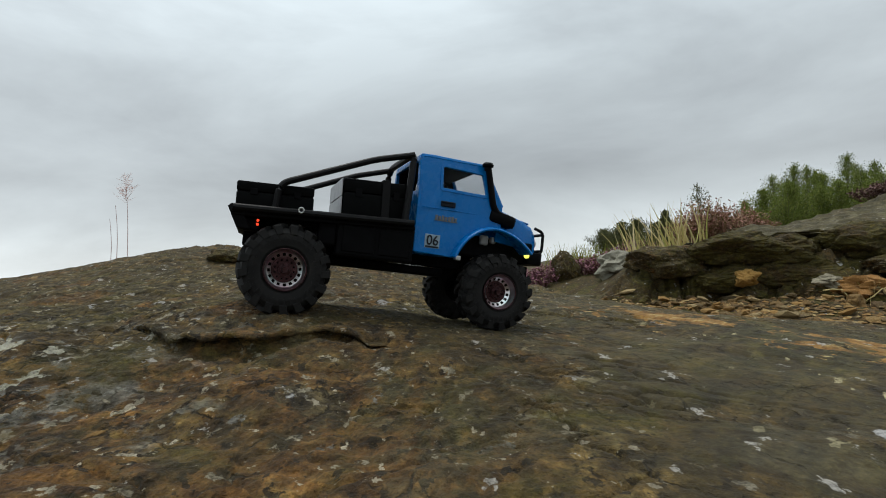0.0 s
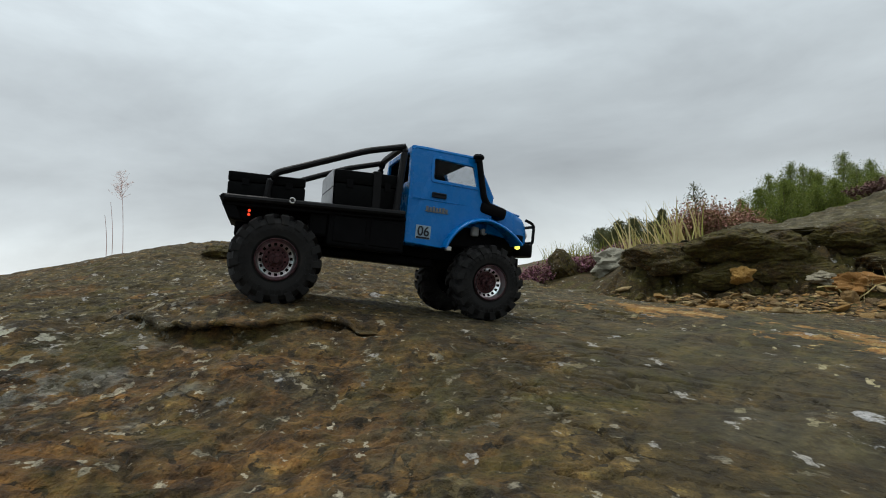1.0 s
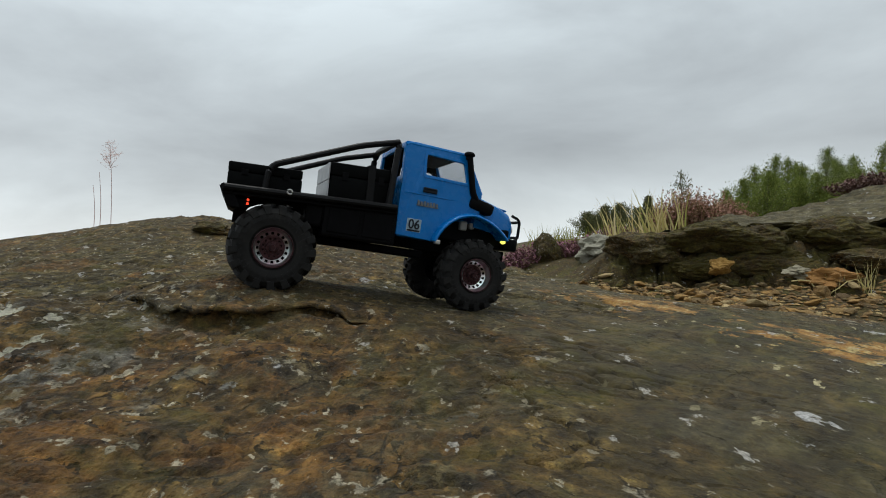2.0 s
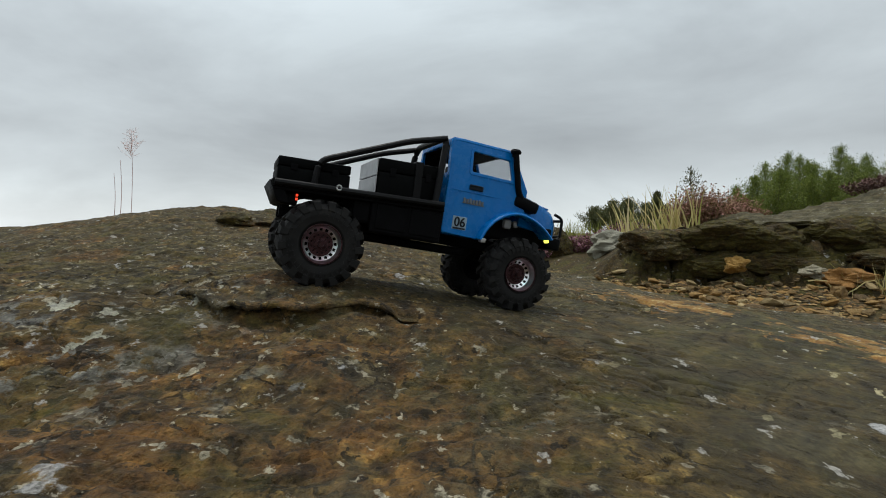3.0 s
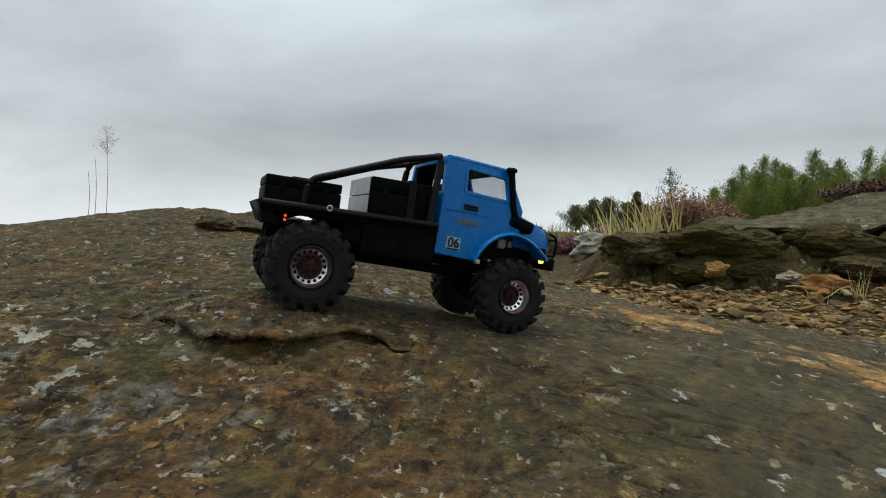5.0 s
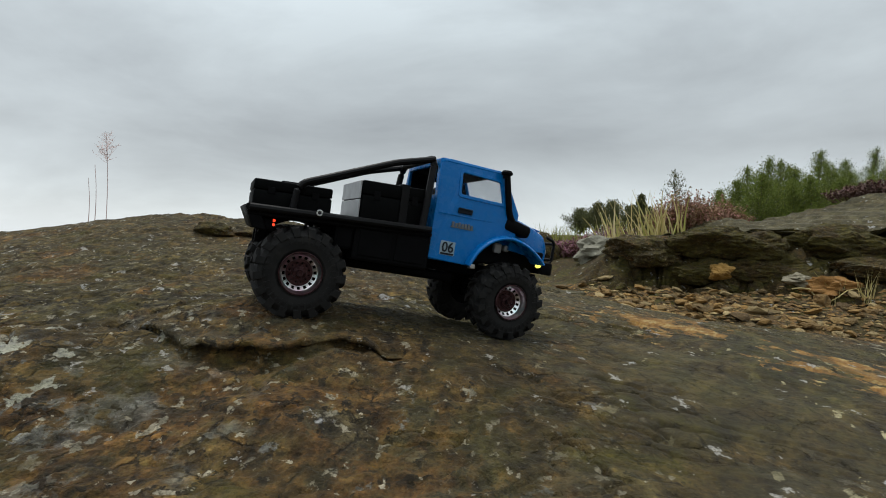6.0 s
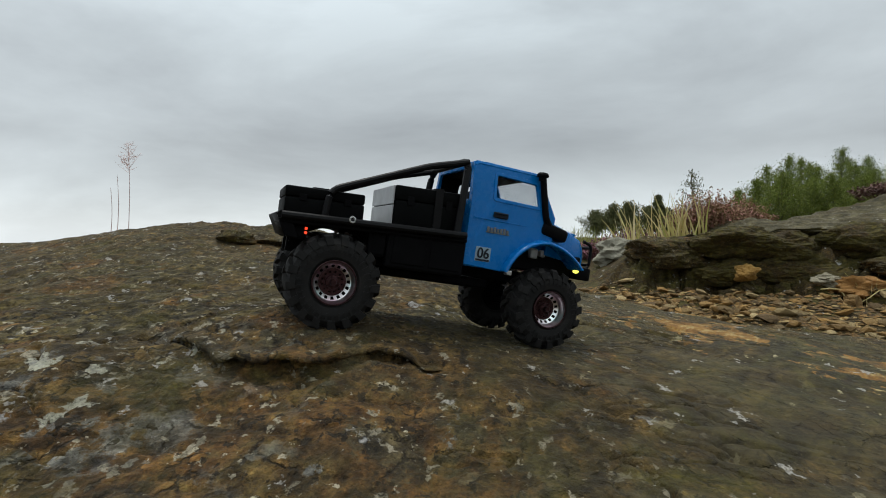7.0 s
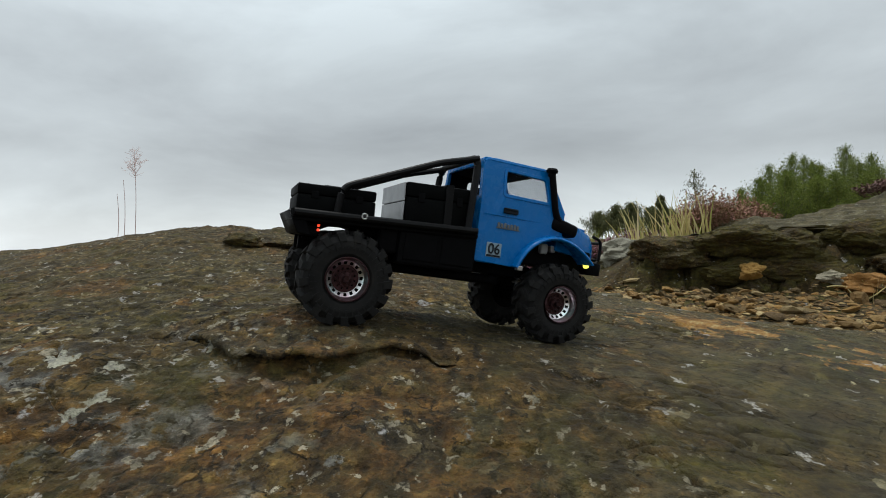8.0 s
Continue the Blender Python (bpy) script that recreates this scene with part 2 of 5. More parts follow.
    dotp.operation = "DOT_PRODUCT"
    dotp.inputs[1].default_value = (0.298, 0.954, 0.0)
    l.new(pos, dotp.inputs[0])
    across = maths(n, l, "SUBTRACT", maths(n, l, "MULTIPLY", dotp.outputs["Value"], 0.5), 2.207)
    sepp = n.new("ShaderNodeSeparateXYZ")
    l.new(pos, sepp.inputs[0])
    right = maths(n, l, "MULTIPLY", maths(n, l, "SUBTRACT", sepp.outputs["X"], 0.60), 1.25)
    wob_b = maths(n, l, "ADD", across, maths(n, l, "MULTIPLY", maths(n, l, "SUBTRACT", big, 0.5), 0.5))
    bankf = maths(n, l, "MULTIPLY", ramp(n, l, maths(n, l, "ADD", wob_b, 0.5), [(0.16, grey(0)), (0.34, grey(1))]), ramp(n, l, right, [(0.0, grey(0)), (1.0, grey(1))]))
    bankf = maths(n, l, "MULTIPLY", bankf, bank)
    shaded_soil = ramp(n, l, blotch, [(0.34, (0.014, 0.010, 0.005)), (0.5, (0.050, 0.034, 0.013)), (0.64, (0.150, 0.098, 0.030))])
    base = mix(n, l, maths(n, l, "MULTIPLY", bankf, 0.8), base, shaded_soil)
    if soil_mix:
        base = mix(n, l, soil_mix, base, shaded_soil)
    mo = ramp(n, l, noise_node(n, l, v, 8.0, 6, 0.65, 0.4), [(0.56 - moss * 0.2, grey(0)), (0.70 - moss * 0.2, grey(0.65))])
    mo2 = ramp(n, l, noise_node(n, l, v, 7.0, 5, 0.6, 0.5), [(0.45, grey(0)), (0.60, grey(0.75))])
    mo = maths(n, l, "MAXIMUM", mo, maths(n, l, "MULTIPLY", mo2, bankf))
    base = mix(n, l, mo, base, ramp(n, l, blotch, [(0.3, (0.025, 0.027, 0.007)), (0.55, (0.104, 0.102, 0.019)), (0.72, (0.23, 0.215, 0.042))]))
    if pale:
        base = mix(n, l, patches(7, 67.0, 0.52, 0.58, 0.8), base, (0.05, 0.046, 0.036))
        base = mix(n, l, 0.66, base, ramp(n, l, mid, [(0.35, (0.055, 0.054, 0.047)), (0.5, (0.125, 0.123, 0.110)), (0.65, (0.27, 0.266, 0.245))]))
    base = mix(n, l, ramp(n, l, grit, [(0.36, grey(0.5)), (0.47, grey(0))]), base, (0.040, 0.031, 0.021))
    base = mix(n, l, ramp(n, l, grit, [(0.58, grey(0)), (0.70, grey(0.3))]), base, (0.30, 0.24, 0.15))
    base = mix(n, l, 1.0, base, (0.632, 0.572, 0.346), "MULTIPLY")
    # pale lichen: ragged discs at two sizes
    for scale, size, gate, colour, k in () if soil_mix else ((17, 0.30, 0.71, (0.42, 0.415, 0.40), 2), (48, 0.34, 0.74, (0.42, 0.40, 0.355), 3)):
        wob = n.new("ShaderNodeVectorMath")
        wob.operation = "ADD"
        nzv = n.new("ShaderNodeTexNoise")
        nzv.inputs["Scale"].default_value, nzv.inputs["Detail"].default_value = scale * 2.5, 8
        l.new(v, nzv.inputs["Vector"])
        sca = n.new("ShaderNodeVectorMath")
        sca.operation = "SCALE"
        sca.inputs["Scale"].default_value = 1.5 / scale
        l.new(nzv.outputs["Color"], sca.inputs[0])
        l.new(v, wob.inputs[0])
        l.new(sca.outputs[0], wob.inputs[1])
        vo = n.new("ShaderNodeTexVoronoi")
        vo.inputs["Scale"].default_value = scale
        l.new(wob.outputs[0], vo.inputs["Vector"])
        sepc = n.new("ShaderNodeSeparateColor")
        l.new(vo.outputs["Color"], sepc.inputs[0])
        # only some cells carry a disc, of uneven size
        r0 = maths(n, l, "MULTIPLY", maths(n, l, "SUBTRACT", sepc.outputs[0], gate - pale), size / (1 - gate + pale) * 1.35)
        inside = maths(n, l, "SUBTRACT", r0, vo.outputs["Distance"])
        ragged = maths(n, l, "ADD", inside, maths(n, l, "MULTIPLY", maths(n, l, "SUBTRACT", fine, 0.5), 0.75))
        ragged = maths(n, l, "SUBTRACT", ragged, ramp(n, l, noise_node(n, l, v, 2.6 + k, 3, 0.5), [(0.44, grey(0.22)), (0.60, grey(0.0))]))
        f = ramp(n, l, ragged, [(0.0, grey(0)), (0.08, grey(0.8))])
        tone = ramp(n, l, grit, [(0.36, tuple(c * 0.35 for c in colour)), (0.60, colour)])
        base = mix(n, l, f, base, tone)
    l.new(base, b.inputs["Base Color"])
    b.inputs["Roughness"].default_value = 0.86
    b.inputs["Specular IOR Level"].default_value = 0.3
    pits = noise_node(n, l, v, 140, 4, 0.65)
    height = maths(n, l, "ADD", maths(n, l, "MULTIPLY", crumb, 1.1), maths(n, l, "MULTIPLY", pits, 1.1))
    height = maths(n, l, "MULTIPLY", height, maths(n, l, "SUBTRACT", 1.0, calm))
    height = maths(n, l, "ADD", height, maths(n, l, "MULTIPLY", maths(n, l, "MULTIPLY", fleck, calm), 0.6))
    height = maths(n, l, "SUBTRACT", height, maths(n, l, "MULTIPLY", crack, 0.35))
    bump(n, l, height, 0.95, 0.009, b)
    return m


def stone_material(name, stops, spots=(0.46, 0.40, 0.28), by_island=False, cast=(1.12, 0.99, 0.70)):
    """Loose stones: each takes its own tone; grain and a few lichen flecks."""
    m, n, l, b = mat(name)
    info = n.new("ShaderNodeObjectInfo")
    tc = n.new("ShaderNodeTexCoord").outputs["Object"]
    add = n.new("ShaderNodeVectorMath")
    l.new(tc, add.inputs[0])
    l.new(info.outputs["Location"], add.inputs[1])
    v = add.outputs[0]
    geo = n.new("ShaderNodeNewGeometry")
    tone = ramp(n, l, geo.outputs["Random Per Island"] if by_island else info.outputs["Random"], stops)
    fine = noise_node(n, l, v, 70, 7, 0.7)
    c = mix(n, l, 0.85, tone, ramp(n, l, fine, [(0.3, grey(0.26)), (0.7, grey(1.12))]), "MULTIPLY")
    fl = ramp(n, l, noise_node(n, l, v, 28, 6, 0.7, 0.8), [(0.60, grey(0)), (0.66, grey(0.7))])
    c = mix(n, l, fl, c, spots)
    c = mix(n, l, 1.0, c, cast, "MULTIPLY")
    l.new(c, b.inputs["Base Color"])
    b.inputs["Roughness"].default_value = 0.88
    bump(n, l, fine, 0.8, 0.006, b)
    return m


def leaf_material(name, stops, rough=0.6, through=0.25):
    """Leaves and blades: the tone varies from piece to piece."""
    m, n, l, b = mat(name)
    geo = n.new("ShaderNodeNewGeometry")
    c = ramp(n, l, geo.outputs["Random Per Island"], stops)
    l.new(c, b.inputs["Base Color"])
    b.inputs["Roughness"].default_value = rough
    b.inputs["Specular IOR Level"].default_value = 0.25
    b.inputs["Subsurface Weight"].default_value = 0.0
    tr = n.new("ShaderNodeBsdfTranslucent")
    l.new(c, tr.inputs["Color"])
    ms = n.new("ShaderNodeMixShader")
    ms.inputs[0].default_value = through
    l.new(b.outputs[0], ms.inputs[1])
    l.new(tr.outputs[0], ms.inputs[2])
    l.new(ms.outputs[0], n["Material Output"].inputs["Surface"])
    return m


def glass_material(name, tint):
    m, n, l, b = mat(name)
    b.inputs["Base Color"].default_value = (*tint, 1)
    b.inputs["Roughness"].default_value = 0.04
    b.inputs["Transmission Weight"].default_value = 1.0
    b.inputs["IOR"].default_value = 1.12
    return m


def glow_material(name, color, strength):
    m, n, l, b = mat(name)
    b.inputs["Base Color"].default_value = (*color, 1)
    b.inputs["Emission Color"].default_value = (*color, 1)
    b.inputs["Emission Strength"].default_value = strength
    return m


def rim_material():
    """Anodised bright metal, pink to teal."""
    m, n, l, b = mat("rainbow_anodised_metal")
    tc = n.new("ShaderNodeTexCoord").outputs["Object"]
    c = ramp(n, l, noise_node(n, l, tc, 28, 2), [(0.30, (0.60, 0.30, 0.42)), (0.45, (0.80, 0.70, 0.74)), (0.55, (0.90, 0.90, 0.90)), (0.68, (0.58, 0.86, 0.86))])
    l.new(c, b.inputs["Base Color"])
    b.inputs["Metallic"].default_value = 1.0
    b.inputs["Roughness"].default_value = 0.30
    return m


def rubber_material():
    m, n, l, b = mat("tyre_rubber")
    tc = n.new("ShaderNodeTexCoord").outputs["Object"]
    f = noise_node(n, l, tc, 45, 6, 0.65)
    c = ramp(n, l, f, [(0.35, (0.006, 0.006, 0.006)), (0.6, (0.011, 0.0105, 0.010)), (0.78, (0.030, 0.026, 0.021))])
    l.new(c, b.inputs["Base Color"])
    b.inputs["Roughness"].default_value = 0.8
    b.inputs["Specular IOR Level"].default_value = 0.25
    bump(n, l, noise_node(n, l, tc, 400, 3), 0.3, 0.0006, b)
    return m


ROCK = rock_material("gritstone")
ROCK_BLOCK = rock_material("olive_brown_gritstone", 6.3, 0.40, 0.0, 0.0, 0.3)
# moss and soil tones, darkened to stand in for shade under the overhang
ROCK_MOSS_SHADE = rock_material("shaded_mossy_gritstone", 2.7, 0.85, 0.0, 0.0, 0.80)
ROCK_PALE = rock_material("lichened_gritstone", 4.0, 0.25, 0.14, 0.25)
STONE_OCHRE = stone_material("ochre_stone", [(0.0, (0.07, 0.048, 0.022)), (0.25, (0.26, 0.165, 0.06)), (0.45, (0.11, 0.084, 0.045)), (0.65, (0.35, 0.22, 0.08)), (0.8, (0.19, 0.15, 0.085)), (1.0, (0.50, 0.42, 0.28))])
GRAVEL = stone_material("ochre_chips", [(0.0, (0.05, 0.034, 0.015)), (0.3, (0.18, 0.11, 0.038)), (0.55, (0.07, 0.055, 0.027)), (0.8, (0.26, 0.155, 0.052)), (1.0, (0.36, 0.30, 0.18))], by_island=True)
STONE_YELLOW = stone_material("yellow_stone", [(0.0, (0.36, 0.23, 0.07)), (1.0, (0.40, 0.25, 0.08))])
STONE_GREY = stone_material("grey_stone", [(0.0, (0.30, 0.28, 0.23)), (1.0, (0.36, 0.34, 0.28))], (0.66, 0.65, 0.60), cast=(0.95, 0.90, 0.76))
STONE_ORANGE = stone_material("rust_stone", [(0.0, (0.29, 0.155, 0.05)), (1.0, (0.33, 0.18, 0.06))], (0.52, 0.50, 0.46))
STONE_PALE = stone_material("pale_lichened_stone", [(0.0, (0.34, 0.33, 0.29)), (1.0, (0.40, 0.39, 0.34))], (0.64, 0.63, 0.58), cast=(0.78, 0.76, 0.66))
HEATHER = leaf_material("heather", [(0.0, (0.10, 0.050, 0.055)), (0.35, (0.20, 0.085, 0.115)), (0.6, (0.31, 0.13, 0.19)), (0.8, (0.11, 0.10, 0.04)), (1.0, (0.24, 0.13, 0.10))], 0.8, 0.1)
HEATHER_DULL = leaf_material("faded_heather", [(0.0, (0.13, 0.08, 0.045)), (0.25, (0.17, 0.13, 0.055)), (0.45, (0.38, 0.185, 0.155)), (0.65, (0.22, 0.15, 0.065)), (0.85, (0.42, 0.20, 0.18)), (1.0, (0.26, 0.18, 0.09))], 0.8, 0.2)
HEATHER_DARK = leaf_material("dark_heather", [(0.0, (0.06, 0.036, 0.030)), (0.5, (0.13, 0.070, 0.065)), (1.0, (0.19, 0.115, 0.085))], 0.8, 0.1)
STRAW = leaf_material("dry_grass", [(0.0, (0.42, 0.33, 0.12)), (0.4, (0.62, 0.51, 0.24)), (0.7, (0.40, 0.40, 0.11)), (1.0, (0.70, 0.58, 0.34))], 0.7, 0.2)
GREENGRASS = leaf_material("green_grass", [(0.0, (0.13, 0.155, 0.030)), (0.6, (0.26, 0.27, 0.055)), (1.0, (0.42, 0.36, 0.11))], 0.7, 0.25)
STEM_RED = leaf_material("reddish_stem", [(0.0, (0.58, 0.42, 0.39)), (1.0, (0.70, 0.55, 0.52))], 0.7, 0.6)
FOLIAGE = leaf_material("pine_green", [(0.0, (0.075, 0.100, 0.017)), (0.4, (0.125, 0.165, 0.029)), (0.75, (0.180, 0.225, 0.042)), (1.0, (0.26, 0.285, 0.06))], 0.6, 0.45)
FOLIAGE_DARK = leaf_material("dark_foliage", [(0.0, (0.060, 0.070, 0.028)), (0.6, (0.10, 0.11, 0.042)), (1.0, (0.15, 0.145, 0.06))], 0.6, 0.35)
BARK = plain("bark", (0.10, 0.08, 0.065), 0.9, 0, 0.4, 12, 0.01)
BLUE = plain("blue_paint", (0.0, 0.130, 0.41), 0.26, 0, 0.06, 40, 0, 0.0, 0.22)
BLACK = plain("black_plastic", (0.0025, 0.0025, 0.003), 0.6, 0, 0.3, 60, spec=0.06)
BLACK_BAR = plain("black_satin_steel", (0.0035, 0.0035, 0.004), 0.45, 0, 0.2, 60, spec=0.14)
CASE_DARK = plain("dark_grey_plastic", (0.0022, 0.0025, 0.0026), 0.62, 0, 0.3, 50, spec=0.05)
PALE_GREY = plain("dull_pale_grey", (0.30, 0.31, 0.32), 0.45, 0.2, 0.12, 30)
STEEL = plain("bare_steel", (0.45, 0.45, 0.45), 0.35, 0.9, 0.1, 60)
DECAL_GREY = plain("grey_decal", (0.24, 0.33, 0.40), 0.5, 0, 0.05, 40)
DECAL_DARK = plain("dark_decal", (0.006, 0.010, 0.016), 0.5, 0, 0.05, 40, spec=0.2)
PLUM = plain("dark_plum_metal", (0.050, 0.023, 0.025), 0.32, 0.85, 0.6, 120)
DECAL_TAN = plain("silver_grey_decal", (0.11, 0.12, 0.125), 0.5, 0, 0.1, 60)
RUBBER = rubber_material()
RIM = rim_material()
GLASS = glass_material("clear_plastic", (0.86, 0.88, 0.90))
RED_LAMP = glow_material("red_lamp", (0.9, 0.06, 0.02), 1.2)
AMBER_LAMP = glow_material("amber_lamp", (0.85, 0.85, 0.12), 1.5)


# ---------------------------------------------------------------- helpers of this scene
def mesh_of(bm, name, material, smooth=False):
    me = bpy.data.meshes.new(name)
    bm.normal_update()
    bm.to_mesh(me)
    bm.free()
    me.materials.append(material)
    if smooth:
        me.polygons.foreach_set("use_smooth", [True] * len(me.polygons))
    return me


def part(name, bm, material, parent, label="", smooth=False):
    """Links a bmesh (or a finished mesh) as one mesh object under a thing or a part."""
    me = bm if isinstance(bm, bpy.types.Mesh) else mesh_of(bm, name, material, smooth)
    ob = new(name, me)
    ob.parent = parent
    if label:
        ob["label"] = label
    return ob


def soft_edges(ob, angle=35):
    """Smooth shading with the sharp edges kept."""
    me = ob.data
    me.polygons.foreach_set("use_smooth", [True] * len(me.polygons))
    bm = bmesh.new()
    bm.from_mesh(me)
    for e in bm.edges:
        e.smooth = not (len(e.link_faces) == 2 and e.calc_face_angle(0) > radians(angle))
    bm.to_mesh(me)
    bm.free()
    return ob


def box(bm, lo, hi, bevel=0.0, m=None, seg=2):
    """A box with rounded edges, added to bm."""
    c = [(a + b) / 2 for a, b in zip(lo, hi)]
    s = [abs(b - a) for a, b in zip(lo, hi)]
    made = bmesh.ops.create_cube(bm, size=1, matrix=Matrix.LocRotScale(c, None, s))
    vs = made["verts"]
    if bevel:
        es = list({e for v in vs for e in v.link_edges})
        r = bmesh.ops.bevel(bm, geom=es, offset=bevel, segments=seg, affect="EDGES", profile=0.5)
        vs = list({v for f in r["faces"] for v in f.verts} | {v for v in vs if v.is_valid})
    if m is not None:
        bmesh.ops.transform(bm, matrix=m, verts=vs)
    return vs


def tube(bm, pts, r, seg=8, r_end=None, cap=True):
    """A round bar along points, with mitred bends."""
    pts = [Vector(p) for p in pts]
    rings = []
    for i, p in enumerate(pts):
        d = (pts[min(i + 1, len(pts) - 1)] - pts[max(i - 1, 0)]).normalized()
        up = Vector((0, 0, 1)) if abs(d.z) < 0.95 else Vector((1, 0, 0))
        a = d.cross(up).normalized()
        b = a.cross(d)
        k = r if r_end is None else r + (r_end - r) * i / (len(pts) - 1)
        rings.append([bm.verts.new(p + k * (a * math.cos(q) + b * math.sin(q))) for q in [2 * math.pi * j / seg for j in range(seg)]])
    for u, v in zip(rings, rings[1:]):
        for j in range(seg):
            bm.faces.new((u[j], u[(j + 1) % seg], v[(j + 1) % seg], v[j]))
    if cap:
        bm.faces.new(rings[0])
        bm.faces.new(rings[-1][::-1])


def rounded(pts, r=0.012, n=4):
    """Points of a bent bar: every inner corner rounded off."""
    pts = [Vector(p) for p in pts]
    out = [pts[0]]
    for a, b, c in zip(pts, pts[1:], pts[2:]):
        u, v = (a - b), (c - b)
        k = min(r, u.length * 0.45, v.length * 0.45)
        p, q = b + u.normalized() * k, b + v.normalized() * k
        for i in range(n + 1):
            t = i / n
            out.append(p * (1 - t) ** 2 + b * 2 * t * (1 - t) + q * t * t)
    return out + [pts[-1]]


def lathe(bm, profile, seg=48, closed=False):
    """Turns a profile of (radius, y) round the y axis."""
    rings = []
    for r, y in profile:
        rings.append([bm.verts.new((r * math.cos(2 * math.pi * j / seg), y, r * math.sin(2 * math.pi * j / seg))) for j in range(seg)])
    pairs = list(zip(rings, rings[1:])) + ([(rings[-1], rings[0])] if closed else [])
    for u, v in pairs:
        for j in range(seg):
            bm.faces.new((u[j], u[(j + 1) % seg], v[(j + 1) % seg], v[j]))
    return rings


def sheet(outline, holes=(), thick=0.003, bevel=0.0006):
    """A flat plate in the xy plane with holes through it, as a bmesh."""
    cu = bpy.data.curves.new("outline", "CURVE")
    cu.dimensions, cu.fill_mode = "2D", "BOTH"
    cu.extrude, cu.bevel_depth, cu.bevel_resolution = thick / 2, bevel, 1
    for loop in (outline, *holes):
        sp = cu.splines.new("POLY")
        sp.points.add(len(loop) - 1)
        for p, (x, y) in zip(sp.points, loop):
            p.co = (x, y, 0, 1)
        sp.use_cyclic_u = True
    ob = bpy.data.objects.new("outline", cu)
    me = bpy.data.meshes.new_from_object(ob)
    bm = bmesh.new()
    bm.from_mesh(me)
    bpy.data.objects.remove(ob)
    bpy.data.meshes.remove(me)
    bpy.data.curves.remove(cu)
    return bm


def join(bm, other, m=None):
    """Adds the bmesh other, moved by m, to bm."""
    if m is not None:
        bmesh.ops.transform(other, matrix=m, verts=other.verts)
    me = bpy.data.meshes.new("piece")
    other.to_mesh(me)
    other.free()
    bm.from_mesh(me)
    bpy.data.meshes.remove(me)


def round_loop(pts, r, n=4):
    """A closed loop in the plane with its corners rounded."""
    out = []
    for i, b in enumerate(pts):
        a, c = Vector(pts[i - 1]), Vector(pts[(i + 1) % len(pts)])
        b = Vector(b)
        u, v = a - b, c - b
        k = min(r, u.length * 0.45, v.length * 0.45)
        p, q = b + u.normalized() * k, b + v.normalized() * k
        for j in range(n + 1):
            t = j / n
            w = p * (1 - t) ** 2 + b * 2 * t * (1 - t) + q * t * t
            out.append((w.x, w.y))
    return out


# ---------------------------------------------------------------- the ground: one sheet of gritstone, valley, bank and moor
RNG = np.random.default_rng(7)
_perm = RNG.permutation(4096)


def value_noise(x, y, seed=0):
    xi, yi = np.floor(x).astype(np.int64), np.floor(y).astype(np.int64)
    xf, yf = x - xi, y - yi
    u, v = xf * xf * xf * (xf * (xf * 6 - 15) + 10), yf * yf * yf * (yf * (yf * 6 - 15) + 10)

    def corner(i, j):
        return _perm[(_perm[(xi + i + 37 * seed) & 4095] + yi + j) & 4095] / 2048.0 - 1.0

    a = corner(0, 0) * (1 - u) + corner(1, 0) * u
    b = corner(0, 1) * (1 - u) + corner(1, 1) * u
    return a * (1 - v) + b * v


def fbm(x, y, scale, octaves=4, seed=0, gain=0.5):
    out, amp, total = 0.0, 1.0, 0.0
    for k in range(octaves):
        c, s = math.cos(0.7 * k + 0.3), math.sin(0.7 * k + 0.3)
        out = out + amp * value_noise((x * c - y * s) * scale, (x * s + y * c) * scale, seed + k)
        total, amp, scale = total + amp, amp * gain, scale * 2.03
    return out / total


def cells(x, y, scale, seed=0):
    """Blocky mosaic: a random height for the nearest jittered cell, and how far its border is."""
    x, y = x * scale, y * scale
    xi, yi = np.floor(x).astype(np.int64), np.floor(y).astype(np.int64)
    best, second, rand = np.full(x.shape, 9.0), np.full(x.shape, 9.0), np.zeros(x.shape)
    for i in (-1, 0, 1):
        for j in (-1, 0, 1):
            h = _perm[(_perm[(xi + i + 53 * seed) & 4095] + yi + j) & 4095]
            h2, h3 = _perm[(h + 911) & 4095], _perm[(h + 2029) & 4095]
            d = np.hypot(xi + i + 0.1 + 0.8 * h / 4096 - x, yi + j + 0.1 + 0.8 * h2 / 4096 - y)
            closer = d < best
            second = np.where(closer, best, np.minimum(second, d))
            rand = np.where(closer, h3 / 2048.0 - 1.0, rand)
            best = np.where(closer, d, best)
    return rand, second - best


def smooth(a, b, x):
    t = np.clip((x - a) / (b - a), 0, 1)
    return t * t * (3 - 2 * t)


# bank and moor: half-scale plan pushed out from the mid-path eye, fitting its view
MID_EYE, PUSH = (0.31, 0.13, 0.32), 2.0


def afar(x, y):
    return MID_EYE[0] + PUSH * (x - MID_EYE[0]), MID_EYE[1] + PUSH * (y - MID_EYE[1])


def drawn(x, y):
    return MID_EYE[0] + (x - MID_EYE[0]) / PUSH, MID_EYE[1] + (y - MID_EYE[1]) / PUSH


LEDGE_X = (-0.30, -0.10, -0.025, 0.043, 0.115, 0.160, 0.200, 0.238, 0.272, 0.306, 0.36)
LEDGE_Y = (0.935, 0.883, 0.819, 0.763, 0.745, 0.753, 0.782, 0.812, 0.818, 0.810, 0.80)


def ledge_line(x):
    """The front edge of the upper rock plate, a shallow arc before the truck."""
    return np.interp(x, LEDGE_X, LEDGE_Y) + 0.005 * np.sin(x * 61) + 0.003 * np.sin(x * 143 + 1)


